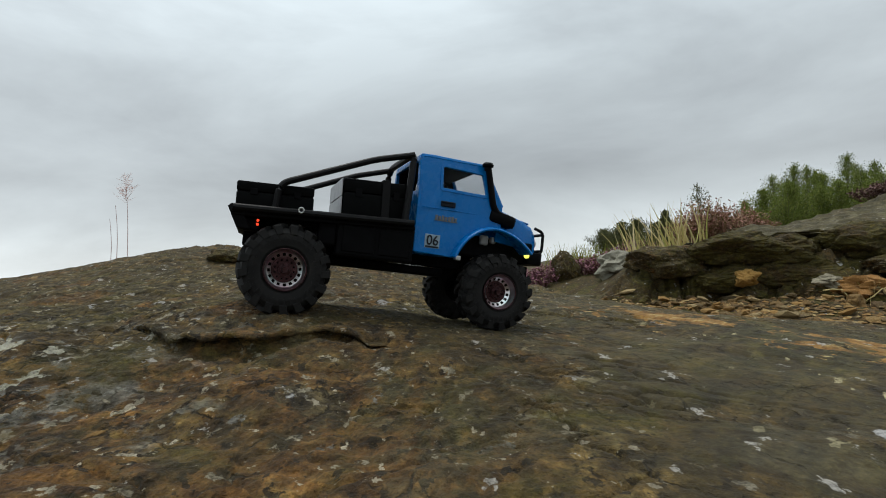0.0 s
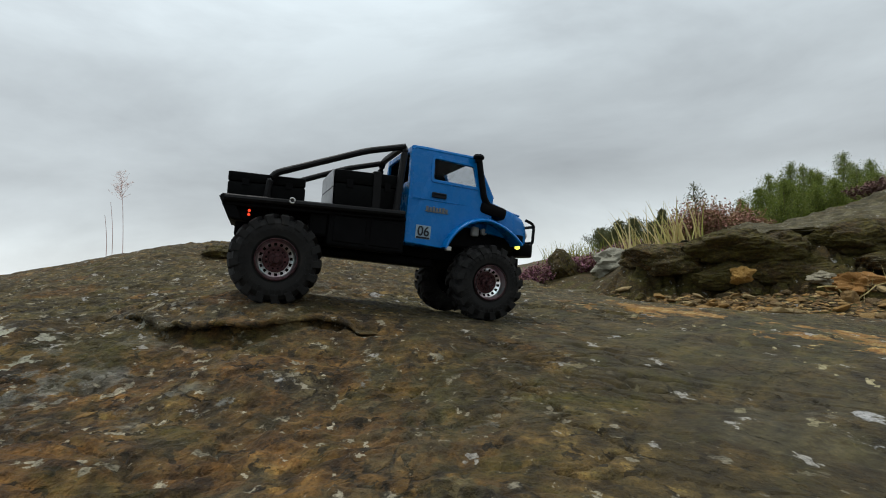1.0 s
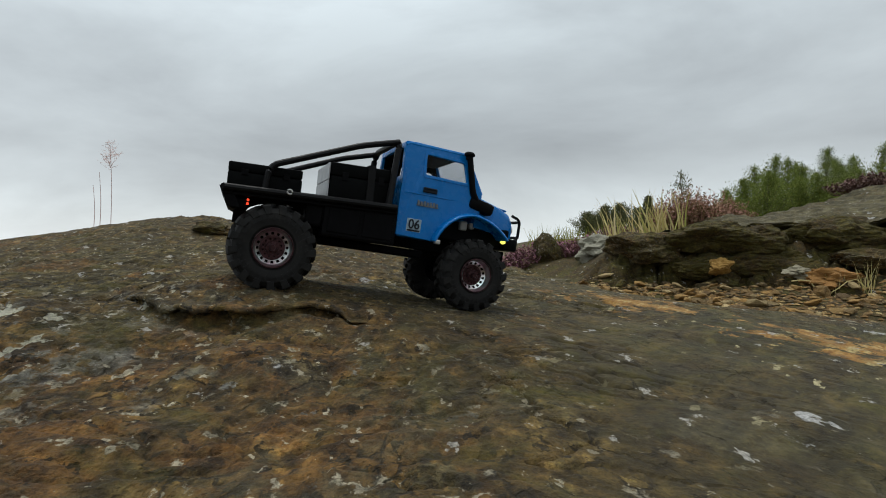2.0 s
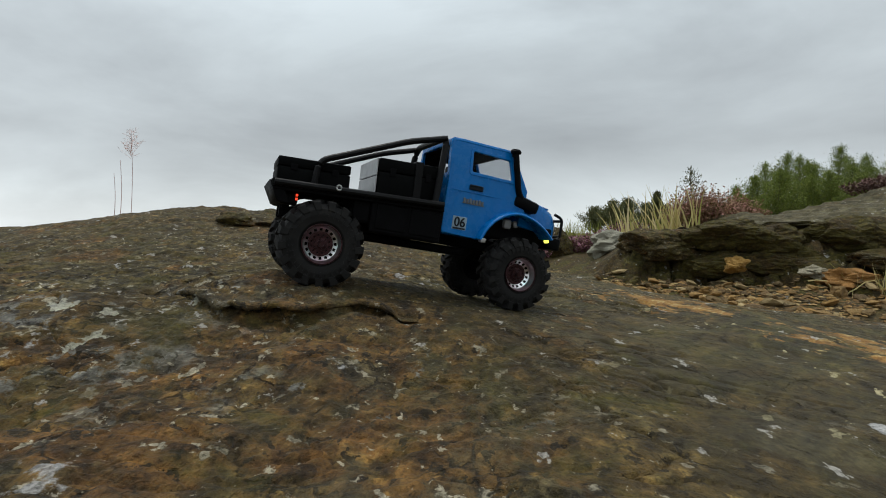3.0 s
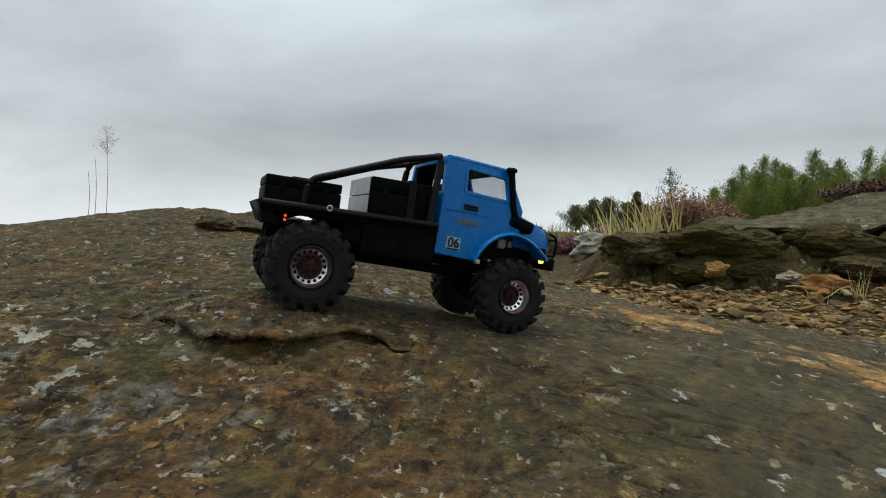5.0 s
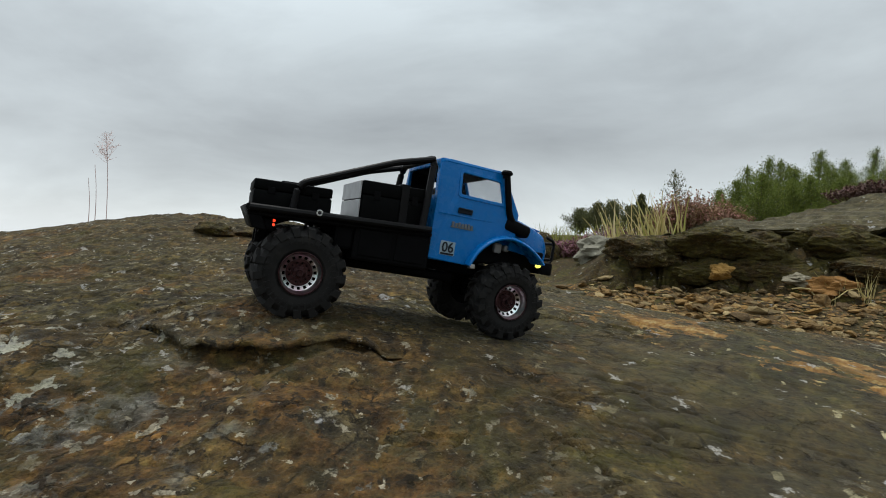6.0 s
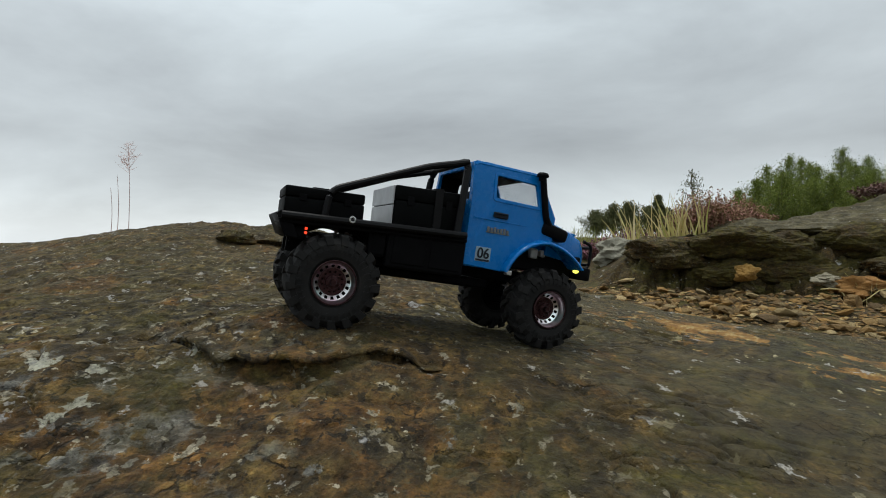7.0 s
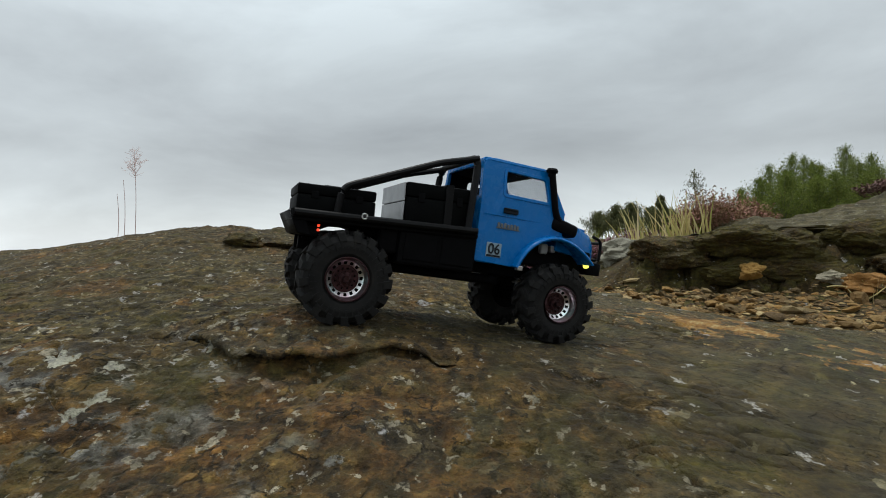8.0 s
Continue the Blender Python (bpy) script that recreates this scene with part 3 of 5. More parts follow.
def slab_height(along, s):
    """Top of the grey slab that caps the bank: its front edge climbs along the bank, the top slopes up behind."""
    lip = np.interp(along, (-0.1, 0.15, 0.35, 0.6, 0.8, 1.0, 2.0), (0.27, 0.318, 0.358, 0.368, 0.382, 0.392, 0.46))
    slope = np.interp(along, (0.2, 0.4, 0.6, 0.8, 1.2), (0.0, 0.03, 0.08, 0.17, 0.29))
    return lip + slope * np.clip(s - 0.18, 0, 0.5) + 0.02 * np.clip(s - 0.68, 0, 1.0)


def ground_height(x, y):
    x, y = np.asarray(x, float), np.asarray(y, float)
    u, v = np.clip(x, -2.2, 1.5) - 0.3, np.clip(y, 0.0, 3.0) - 0.9
    u = u - 0.50 * np.logaddexp(0, (u - 0.26) * 14) / 14  # the plate levels out past the truck
    main = 0.1882 - 0.1085 * u + 0.0461 * v - 0.0882 * u * u - 0.0603 * u * v + 0.014 * v * v
    main = 0.03 + np.logaddexp(0, (main - 0.03) * 40) / 40
    # gentle rises under the truck and on the skyline, a dip beside the rear
    main = main + 0.029 * np.exp(-(((x - 0.13) / 0.16) ** 2 + ((y - 0.90) / 0.13) ** 2)) - 0.014 * np.exp(-(((x - 0.40) / 0.09) ** 2 + ((y - 1.15) / 0.09) ** 2))
    main = main + 0.045 * np.exp(-(((x + 0.50) / 0.45) ** 2 + ((y - 2.30) / 0.5) ** 2)) - 0.03 * smooth(-0.8, -1.7, x) - 0.025 * smooth(-0.55, -0.95, x) - 0.030 * smooth(-0.38, -0.12, x) * smooth(0.12, -0.06, x) * smooth(1.5, 2.1, y)
    near = smooth(3.2, 1.8, np.hypot(x - 0.3, y - 0.9))
    # relief of the slab
    relief = 0.030 * fbm(x + 3, y, 2.1, 3, 1) + 0.009 * fbm(x, y, 9.0, 3, 5)
    cracks = np.abs(fbm(x * 0.8 + 1.7, y * 2.0, 5.0, 4, 9))
    relief = relief - 0.010 * np.exp(-((cracks / 0.022) ** 2)) * smooth(-0.25, 0.25, fbm(x, y, 4.0, 2, 15))
    # strata: shallow steps on the surface
    st = fbm(x * 0.8, y * 1.5, 11.0, 3, 21)
    relief = relief + 0.004 * (np.round(st * 4) / 4 * 0.7 + st * 0.3)
    # thin broken plates
    wx, wy = x + 0.03 * fbm(x, y, 14, 3, 101), y + 0.03 * fbm(x, y, 14, 3, 107)
    plate, seam = cells(wx * 0.75, wy * 1.25, 15.0, 3)
    small, seam2 = cells(wx, wy * 1.2, 42.0, 7)
    chips = near * (0.0028 * plate + 0.0010 * small - 0.0030 * np.exp(-((seam / 0.05) ** 2)))
    keep = 1 - np.exp(-((((x - 0.28) ** 2) / 0.09 + ((y - 0.98) ** 2) / 0.045) ** 2))
    fine = (0.0036 * fbm(x, y, 34, 3, 31, 0.6) - 0.0046 * np.abs(fbm(x, y, 58, 3, 37, 0.6))) * near
    # the plate towards the rubble is worn smooth
    sleek = 1 - 0.75 * smooth(0.36, 0.62, x + 0.1 * fbm(x, y, 5.0, 2, 151)) * smooth(1.9, 1.5, y)
    relief, chips, fine = relief * (0.55 + 0.45 * sleek), chips * sleek, fine * sleek
    z = main + relief * (0.06 + 0.94 * keep) + fine + chips * (0.4 + 0.6 * keep)
    z = z - 0.016 * np.exp(-(((y - 0.572 - 1.3 * (x + 0.05) - 0.015 * fbm(x, y, 18, 3, 111)) / 0.010) ** 2)) * smooth(-0.01, -0.05, x) * smooth(-0.45, -0.2, x)
    # upper plate and its broken edge
    e = y - ledge_line(x) - 0.010 * fbm(x, y, 30, 3, 41)
    here = smooth(-0.11, 0.0, x) * smooth(0.37, 0.27, x)
    z = z - here * 0.0065 * smooth(0.006, 0.000, e) * smooth(-0.22, -0.01, e) - here * 0.0055 * np.exp(-(((e + 0.006) / 0.010) ** 2))
    z = z - 0.020 * smooth(0.80, 0.5, y)
    # valley floor, bank and the moor behind
    edge = (x - 0.95) * 0.298 + (y - 2.13) * 0.954 + 0.05 * fbm(x, y, 3.1, 3, 51) - 0.30 * smooth(0.95, 0.55, x) * smooth(-0.50, -0.05, x)
    x0, y0 = x, y
    x, y = drawn(x, y)
    s = (x - 0.95) * 0.298 + (y - 2.13) * 0.954 + 0.05 * fbm(x, y, 3.1, 3, 51) - 0.30 * smooth(0.95, 0.55, x) * smooth(-0.50, -0.05, x)
    along = (x - 0.95) * 0.954 - (y - 2.13) * 0.298
    moor = 0.15 + 0.07 * smooth(0.0, 0.6, s) + 0.26 * np.minimum(s, 0) + 0.03 * np.clip(s, 0, 3) + 0.04 * fbm(x, y, 2.0, 4, 61)
    # a steep mossy face with broken ledges, under the slab that caps the bank
    lift = slab_height(along, s) - 0.016 - 0.028 * smooth(0.25, 0.60, along)
    rise = smooth(0.02, 0.27, s + 0.05 * fbm(x, y, 6.0, 3, 75))
    steps = rise * 3 + 0.5 * fbm(x, y * 1.4, 5.0, 3, 71)
    terr = np.floor(steps) + smooth(0.30, 0.55, steps - np.floor(steps))
    bank = 0.150 + 0.26 * np.minimum(s, 0) + (lift - 0.150) * np.clip(0.35 * rise + 0.65 * np.clip(terr / 3, 0, 1), 0, 1) + 0.015 * fbm(x, y, 8.0, 4, 81)
    block, seam3 = cells(x + 0.05 * fbm(x, y, 7, 2, 121), y * 1.5 + 0.05 * fbm(x, y, 7, 2, 127), 6.5, 11)
    lump, seam4 = cells(x + 0.03 * fbm(x, y, 9, 2, 131), y * 1.4, 15.0, 13)
    rough = smooth(0.23, 0.12, s) * smooth(-0.1, 0.05, s)
    bank = bank + rough * (0.042 * block + 0.020 * lump - 0.045 * np.exp(-((seam3 / 0.10) ** 2)) - 0.012 * np.exp(-((seam4 / 0.10) ** 2)))
    bank = bank - 0.25 * smooth(1.6, 2.6, s)
    back = moor + (bank - moor) * smooth(-0.14, 0.04, along)
    back = MID_EYE[2] + PUSH * (np.maximum(back, 0.055) - MID_EYE[2])
    z = z + (back - z) * smooth(-0.44, -0.10, edge + 0.06 * smooth(0.5, 0.8, x0))
    x, y = x0, y0
    # the far land
    r = np.hypot(x - 0.3, y - 0.2)
    level = -0.7 + 1.05 * smooth(-1.0, 5.0, x) + 0.25 * fbm(x, y, 0.06, 4, 91) * smooth(6, 30, r)
    land = level + np.clip(r - 60, 0, 400) * -0.002 - 0.022 * np.clip(r - 6, 0, 900) * smooth(0.25, -0.15, x / np.maximum(r, 1e-3))
    z = z + (land - z) * smooth(6.0, 12.0, r)
    return z


def graded(lo, hi, step, far, slow, until):
    """Coordinates that are even between lo and hi, widen slowly up to until, then fast out to +-far."""
    mid = list(np.arange(lo, hi, step))
    a, d = [lo], step
    while a[-1] > -far:
        d *= 1.03 if a[-1] > lo - 1.0 else 1.10
        a.append(a[-1] - d)
    b, d = [mid[-1]], step
    while b[-1] < far:
        d *= slow if b[-1] < until else 1.10
        b.append(b[-1] + d)
    return np.array(a[:0:-1] + mid + b[1:])


GRID_X, GRID_Y, GRID_Z = [], [], np.zeros((1, 1))


def bisect_right(a, x):
    lo, hi = 0, len(a)
    while lo < hi:
        k = (lo + hi) // 2
        if x < a[k]:
            hi = k
        else:
            lo = k + 1
    return lo


def build_ground():
    xs = graded(-0.70, 1.05, 0.0032, 900, 1.006, 4.2)
    ys = graded(0.36, 1.15, 0.0028, 900, 1.008, 5.0)
    X, Y = np.meshgrid(xs, ys)
    Z = ground_height(X, Y)
    nx, ny = len(xs), len(ys)
    co = np.stack([X, Y, Z], -1).reshape(-1, 3)
    i = np.arange(nx * ny).reshape(ny, nx)
    quads = np.stack([i[:-1, :-1], i[:-1, 1:], i[1:, 1:], i[1:, :-1]], -1).reshape(-1, 4)
    me = bpy.data.meshes.new("ground")
    me.vertices.add(len(co))
    me.vertices.foreach_set("co", co.ravel())
    me.loops.add(quads.size)
    me.loops.foreach_set("vertex_index", quads.ravel())
    me.polygons.add(len(quads))
    me.polygons.foreach_set("loop_start", np.arange(0, quads.size, 4))
    me.polygons.foreach_set("loop_total", np.full(len(quads), 4))
    me.update(calc_edges=True)
    me.polygons.foreach_set("use_smooth", [True] * len(quads))
    me.materials.append(ROCK)
    GRID_X.extend(xs.tolist())
    GRID_Y.extend(ys.tolist())
    GRID_Z.resize(Z.shape, refcheck=False)
    GRID_Z[:] = Z
    return tagged(new("ground", me), "brown weathered gritstone slab with pale lichen and rust stains", "rock ground", kind="structure")


ground = build_ground()


def on_ground(x, y, sink=0.0):
    """Height of the ground sheet at a spot, between its four nearest corners."""
    i, j = bisect_right(GRID_X, x) - 1, bisect_right(GRID_Y, y) - 1
    u, v = (x - GRID_X[i]) / (GRID_X[i + 1] - GRID_X[i]), (y - GRID_Y[j]) / (GRID_Y[j + 1] - GRID_Y[j])
    q = GRID_Z[j : j + 2, i : i + 2]
    return float((q[0, 0] * (1 - u) + q[0, 1] * u) * (1 - v) + (q[1, 0] * (1 - u) + q[1, 1] * u) * v) - sink



# ---------------------------------------------------------------- the model truck; x ahead, y to its left, z up from the wheel centres
TRUCK_AT = pose(0.1741, 0.8331, 0.2774, 1.31, 8.54, 22.22) @ Matrix.Diagonal((0.979, 1.0, 0.99, 1.0))
WB, MID, HUB_IN, R_TYRE = 0.323, 0.110, 0.026, 0.0605


def tyre_mesh():
    bm = bmesh.new()
    w = 0.025
    prof = [(0.0268, -w * 0.82), (0.031, -w * 0.98), (0.040, -w * 1.03), (0.047, -w * 0.98), (0.0525, -w * 0.80), (0.0548, -w * 0.45), (0.0553, 0.0)]
    prof = prof + [(r, -y) for r, y in prof[-2::-1]]
    lathe(bm, prof, 56, True)
    # raised bars on the sidewall
    for side in (-1, 1):
        for k in range(34):
            a0 = 2 * math.pi * k / 34
            box(bm, (-0.0042, -0.0008, -0.0011), (0.0042, 0.0010, 0.0011), 0.0, Matrix.Rotation(-a0, 4, "Y") @ Matrix.Translation((0.0415, side * 0.0258, 0)), 1)
    # chunky lugs: chevron blocks over the crown and down the shoulder
    n = 17
    for side in (-1, 1):
        for k in range(n):
            a0 = 2 * math.pi * (k + (0.5 if side > 0 else 0.0)) / n
            for shape in (0, 1):
                verts = []
                if shape == 0:
                    ring = [(0.0, 0.002, 0.0600), (0.0, 0.014, 0.0600), (0.0, 0.0235, 0.0575)]
                    half, skew, base = 0.058, 0.10, 0.0530
                else:
                    ring = [(0.0, 0.0175, 0.0592), (0.0, 0.0245, 0.0570), (0.0, 0.0262, 0.0465)]
                    half, skew, base = 0.070, -0.02, 0.0440
                    a0 += math.pi / n
                top, bot = [], []
                for i, (_, yy, rr) in enumerate(ring):
                    for sgn in (-1, 1):
                        a = a0 + sgn * half * (1.0 + 0.15 * i) + skew * i
                        top.append(bm.verts.new((rr * math.cos(a), side * yy, rr * math.sin(a))))
                        ab = a0 + sgn * half * (1.15 + 0.15 * i) + skew * i
                        rb = base if shape == 0 else (0.0530, 0.0500, 0.0440)[i]
                        yb = yy if shape == 0 else (0.0175, 0.0215, 0.0240)[i]
                        bot.append(bm.verts.new((rb * math.cos(ab), side * yb, rb * math.sin(ab))))
                for i in range(2):
                    j = 2 * i
                    bm.faces.new((top[j], top[j + 1], top[j + 3], top[j + 2]))
                    bm.faces.new((top[j], top[j + 2], bot[j + 2], bot[j]))
                    bm.faces.new((top[j + 1], bot[j + 1], bot[j + 3], top[j + 3]))
                bm.faces.new((top[0], bot[0], bot[1], top[1]))
                bm.faces.new((top[4], top[5], bot[5], bot[4]))
    bmesh.ops.recalc_face_normals(bm, faces=bm.faces)
    return mesh_of(bm, "tyre", RUBBER)


def rim_mesh():
    """Deep-dish rim: rolled lip, barrel and a drilled disc."""
    bm = bmesh.new()
    prof = [(0.0258, -0.0246), (0.0252, -0.0205), (0.0246, -0.0196), (0.0228, -0.0128)]
    lathe(bm, prof, 48)
    # slotted cone between the dish and the disc
    rings = [[bm.verts.new((r * math.cos(2 * math.pi * k / 64), y, r * math.sin(2 * math.pi * k / 64))) for k in range(64)] for r, y in ((0.0228, -0.0128), (0.0216, -0.0118), (0.0180, -0.0088), (0.0166, -0.0078))]
    for row, (u, v) in enumerate(zip(rings, rings[1:])):
        for k in range(64):
            if row != 1 or k % 4 < 2:
                bm.faces.new((u[k], u[(k + 1) % 64], v[(k + 1) % 64], v[k]))
    return mesh_of(bm, "rim", RIM, False)


def lip_mesh():
    """Rolled outer edge of the rim, its dark reflection put into the colour."""
    bm = bmesh.new()
    lathe(bm, [(0.0272, -0.0195), (0.0278, -0.0240), (0.0270, -0.0254), (0.0262, -0.0253), (0.0258, -0.0246)], 48)
    return mesh_of(bm, "rim_lip", PLUM, True)


def disc_mesh():
    """Drilled wheel disc, deep inside the rim."""
    bm = bmesh.new()
    holes = [[(0.0125 * math.cos(q) + 0.0018 * math.cos(p), 0.0125 * math.sin(q) + 0.0018 * math.sin(p)) for p in [2 * math.pi * i / 8 for i in range(8)]] for q in [2 * math.pi * k / 12 for k in range(12)]]
    disc = sheet([(0.0167 * math.cos(2 * math.pi * i / 48), 0.0167 * math.sin(2 * math.pi * i / 48)) for i in range(48)], holes, 0.002, 0.0004)
    join(bm, disc, Matrix.Translation((0, -0.0072, 0)) @ Matrix.Rotation(radians(90), 4, "X"))
    return mesh_of(bm, "wheel_disc", PLUM)


def hub_mesh():
    bm = bmesh.new()
    lathe(bm, [(0.0, -0.0195), (0.0032, -0.0195), (0.0040, -0.0185), (0.0043, -0.0135), (0.0085, -0.0130), (0.0095, -0.0115), (0.0095, -0.0060)], 20)
    for k in range(6):
        q = 2 * math.pi * k / 6
        box(bm, (-0.0012, -0.0150, -0.0012), (0.0012, -0.0115, 0.0012), 0.0003, Matrix.Translation((0.0072 * math.cos(q), 0, 0.0072 * math.sin(q))), 1)
    return mesh_of(bm, "hub", PLUM)


def inner_mesh():
    """Dark back of the wheel behind the drilled disc."""
    bm = bmesh.new()
    lathe(bm, [(0.0, -0.0015), (0.0222, -0.0015), (0.0240, 0.001), (0.0265, 0.020), (0.0, 0.0200)], 32)
    return mesh_of(bm, "brake_drum", BLACK)


TYRE_ME, RIM_ME, LIP_ME, DISC_ME, HUB_ME, DRUM_ME = tyre_mesh(), rim_mesh(), lip_mesh(), disc_mesh(), hub_mesh(), inner_mesh()


def build_wheel(truck, x, y, flip, spin):
    w = new("wheel")
    w.parent = truck
    big = 1.05 if x < 0.1 else 1.0
    w.matrix_local = pose(x, y, 0, 0, 0, 180 if flip else 0) @ pose(0, 0, 0, 0, spin, 0) @ Matrix.Diagonal((big, 1, big, 1))
    part("tyre", TYRE_ME, None, w, "chunky black off-road tyre")
    soft_edges(part("rim", RIM_ME, None, w, "deep bright anodised rim"), 40)
    part("rim_lip", LIP_ME, None, w, "rolled rim edge coloured as dark ground reflection")
    part("wheel_disc", DISC_ME, None, w, "dark drilled wheel disc")
    part("hub", HUB_ME, None, w)
    part("brake_drum", DRUM_ME, None, w)
    return w


def xz(bm, y):
    """Stands a plate drawn in x, z at depth y."""
    bmesh.ops.transform(bm, matrix=Matrix.Translation((0, y, 0)) @ Matrix.Rotation(radians(90), 4, "X"), verts=bm.verts)
    return bm


CAB_Y0, CAB_Y1 = 0.028, 0.192
ARCH = (0.316, 0.026)


def arc(r, a0, a1, n=14, c=ARCH):
    return [(c[0] + r * math.cos(radians(a0 + (a1 - a0) * i / n)), c[1] + r * math.sin(radians(a0 + (a1 - a0) * i / n))) for i in range(n + 1)]


def lean_in(bm, side):
    """Tumblehome: the cab narrows above the waist."""
    for v in bm.verts:
        k = max(0.0, v.co.z - 0.135)
        v.co.y += side * k * 0.17


def build_cab(truck):
    bm, panels = bmesh.new(), []
    side = [(0.184, 0.049)] + arc(0.0735, 164, 84) + [(0.3235, 0.134), (0.2925, 0.197), (0.284, 0.1985), (0.200, 0.1995), (0.188, 0.196), (0.184, 0.188)]
    win = round_loop([(0.2205, 0.1495), (0.2965, 0.1485), (0.2890, 0.1825), (0.2205, 0.1850)], 0.004)
    for y, s in ((CAB_Y0, 1), (CAB_Y1, -1)):
        p = xz(sheet(side, [win], 0.003, 0.0012), y)
        lean_in(p, s)
        panels.append(("side_panel", p))
    # window surrounds, standing a little proud
    for y, s in ((CAB_Y0 - 0.0022, 1), (CAB_Y1 + 0.0022, -1)):
        outer = round_loop([(0.2170, 0.1460), (0.3010, 0.1450), (0.2920, 0.1860), (0.2170, 0.1885)], 0.005)
        p = xz(sheet(outer, [win], 0.0012, 0.0006), y)
        lean_in(p, s)
        panels.append(("window_frame", p))
    # rear wall with its window, roof, windscreen frame
    ya, yb = CAB_Y0, CAB_Y1
    rear = [(ya, 0.049), (yb, 0.049), (yb, 0.135), (yb - 0.011, 0.197), (ya + 0.011, 0.197), (ya, 0.135)]
    rw = round_loop([(ya + 0.010, 0.142), (yb - 0.010, 0.142), (yb - 0.017, 0.190), (ya + 0.017, 0.190)], 0.005)
    wall = bmesh.new()
    join(wall, sheet(rear, [rw], 0.003, 0.001), Matrix.Translation((0.1850, 0, 0)) @ Matrix(((0, 0, 1, 0), (1, 0, 0, 0), (0, 1, 0, 0), (0, 0, 0, 1))))
    panels.append(("rear_panel", wall))
    box(bm, (0.186, ya + 0.009, 0.1955), (0.289, yb - 0.009, 0.2005), 0.002)
    for y in (ya + 0.0105, yb - 0.0105):
        tube(bm, rounded([(0.1855, y, 0.150), (0.1865, y, 0.1965), (0.2895, y, 0.1965), (0.295, y - (0.0105 if y < MID else -0.0105) * 0.1, 0.190)], 0.006), 0.0036, 8)
    for y, d in ((ya + 0.001, 1), (yb - 0.001, -1)):
        tube(bm, [(0.3235, y, 0.134), (0.2925, y + d * 0.0095, 0.196)], 0.0040, 8)
    tube(bm, [(0.2925, ya + 0.010, 0.1965), (0.2925, yb - 0.010, 0.1965)], 0.0040, 8)
    tube(bm, [(0.1865, ya + 0.010, 0.1965), (0.1865, yb - 0.010, 0.1965)], 0.0036, 8)
    box(bm, (0.186, ya, 0.046), (0.246, yb, 0.050), 0.001)
    # raised swage line across the door
    line = bmesh.new()
    box(line, (0.190, ya - 0.0022, 0.1165), (0.296, ya - 0.0010, 0.1180), 0.0004)
    panels.append(("swage_line", line))
    cab = soft_edges(part("cab", bm, BLUE, truck, "glossy blue cab with a flat roof"))
    for name, p in panels:
        soft_edges(part(name, p, BLUE, cab))
    # panes
    for y, s in ((CAB_Y0, 1), (CAB_Y1, -1)):
        p = xz(sheet(round_loop([(0.2208, 0.1498), (0.2960, 0.1488), (0.2887, 0.1822), (0.2208, 0.1847)], 0.004), (), 0.0008, 0.0), y + 0.0002)
        lean_in(p, s)
        g = part("window_pane", p, GLASS, cab, "clear plastic side window")
        g.visible_shadow = False
    p = sheet([(ya + 0.004, 0.0), (yb - 0.004, 0.0), (yb - 0.013, 0.0695), (ya + 0.013, 0.0695)], (), 0.0008, 0.0)
    up = Vector((-0.031, 0, 0.0625)).normalized()
    bmesh.ops.transform(p, matrix=Matrix(((0, up.x, 0, 0.3225), (1, 0, 0, 0), (0, up.z, 0, 0.1345), (0, 0, 0, 1))) @ Matrix.Diagonal((1, 1, 0.0, 1)), verts=p.verts)
    g = part("windscreen", p, GLASS, cab, "clear raked windscreen")
    g.visible_shadow = False
    # dark cabin inside: dashboard, seats and steering wheel
    bm = bmesh.new()
    box(bm, (0.296, ya + 0.004, 0.110), (0.322, yb - 0.004, 0.137), 0.004)
    for y0 in (0.045, 0.125):
        box(bm, (0.196, y0, 0.051), (0.240, y0 + 0.050, 0.100), 0.006)
        box(bm, (0.190, y0, 0.090), (0.204, y0 + 0.050, 0.144), 0.006)
        box(bm, (0.192, y0 + 0.016, 0.144), (0.201, y0 + 0.034, 0.158), 0.004)
    tube(bm, [(0.283 + 0.006 * math.sin(q), 0.150 + 0.017 * math.cos(q), 0.140 + 0.017 * math.sin(q)) for q in [2 * math.pi * i / 16 for i in range(17)]], 0.0018, 6)
    box(bm, (0.190, ya + 0.014, 0.1890), (0.288, yb - 0.014, 0.1950), 0.002)
    lining = xz(sheet([(0.188, 0.052), (0.250, 0.052), (0.262, 0.100), (0.318, 0.130), (0.2900, 0.192), (0.188, 0.192)], [round_loop([(0.2225, 0.1520), (0.2930, 0.1510), (0.2865, 0.1790), (0.2225, 0.1815)], 0.006)], 0.001, 0.0), CAB_Y1 - 0.0035)
    lean_in(lining, -1)
    join(bm, lining)
    part("cabin_interior", bm, BLACK, cab, "black seats and dashboard")
    # dark door handle recess
    bm = bmesh.new()
    box(bm, (0.2195, CAB_Y0 - 0.0040, 0.1215), (0.2440, CAB_Y0 - 0.0010, 0.1300), 0.0014)
    box(bm, (0.2215, CAB_Y0 - 0.0060, 0.1268), (0.2420, CAB_Y0 - 0.0036, 0.1292), 0.0008)
    part("door_handle", bm, DECAL_DARK, cab, "dark recessed door handle")
    # badge: letters of a brand shown as plain bars
    bm = bmesh.new()
    for i in range(7):
        h = (0.0062, 0.0050, 0.0064, 0.0050, 0.0058, 0.0064, 0.0050)[i]
        x = 0.2125 + i * 0.0053
        box(bm, (x, CAB_Y0 - 0.0034, 0.1010 - h * 0.2 + 0.0), (x + 0.0040, CAB_Y0 - 0.0020, 0.1010 + h), 0.0005)
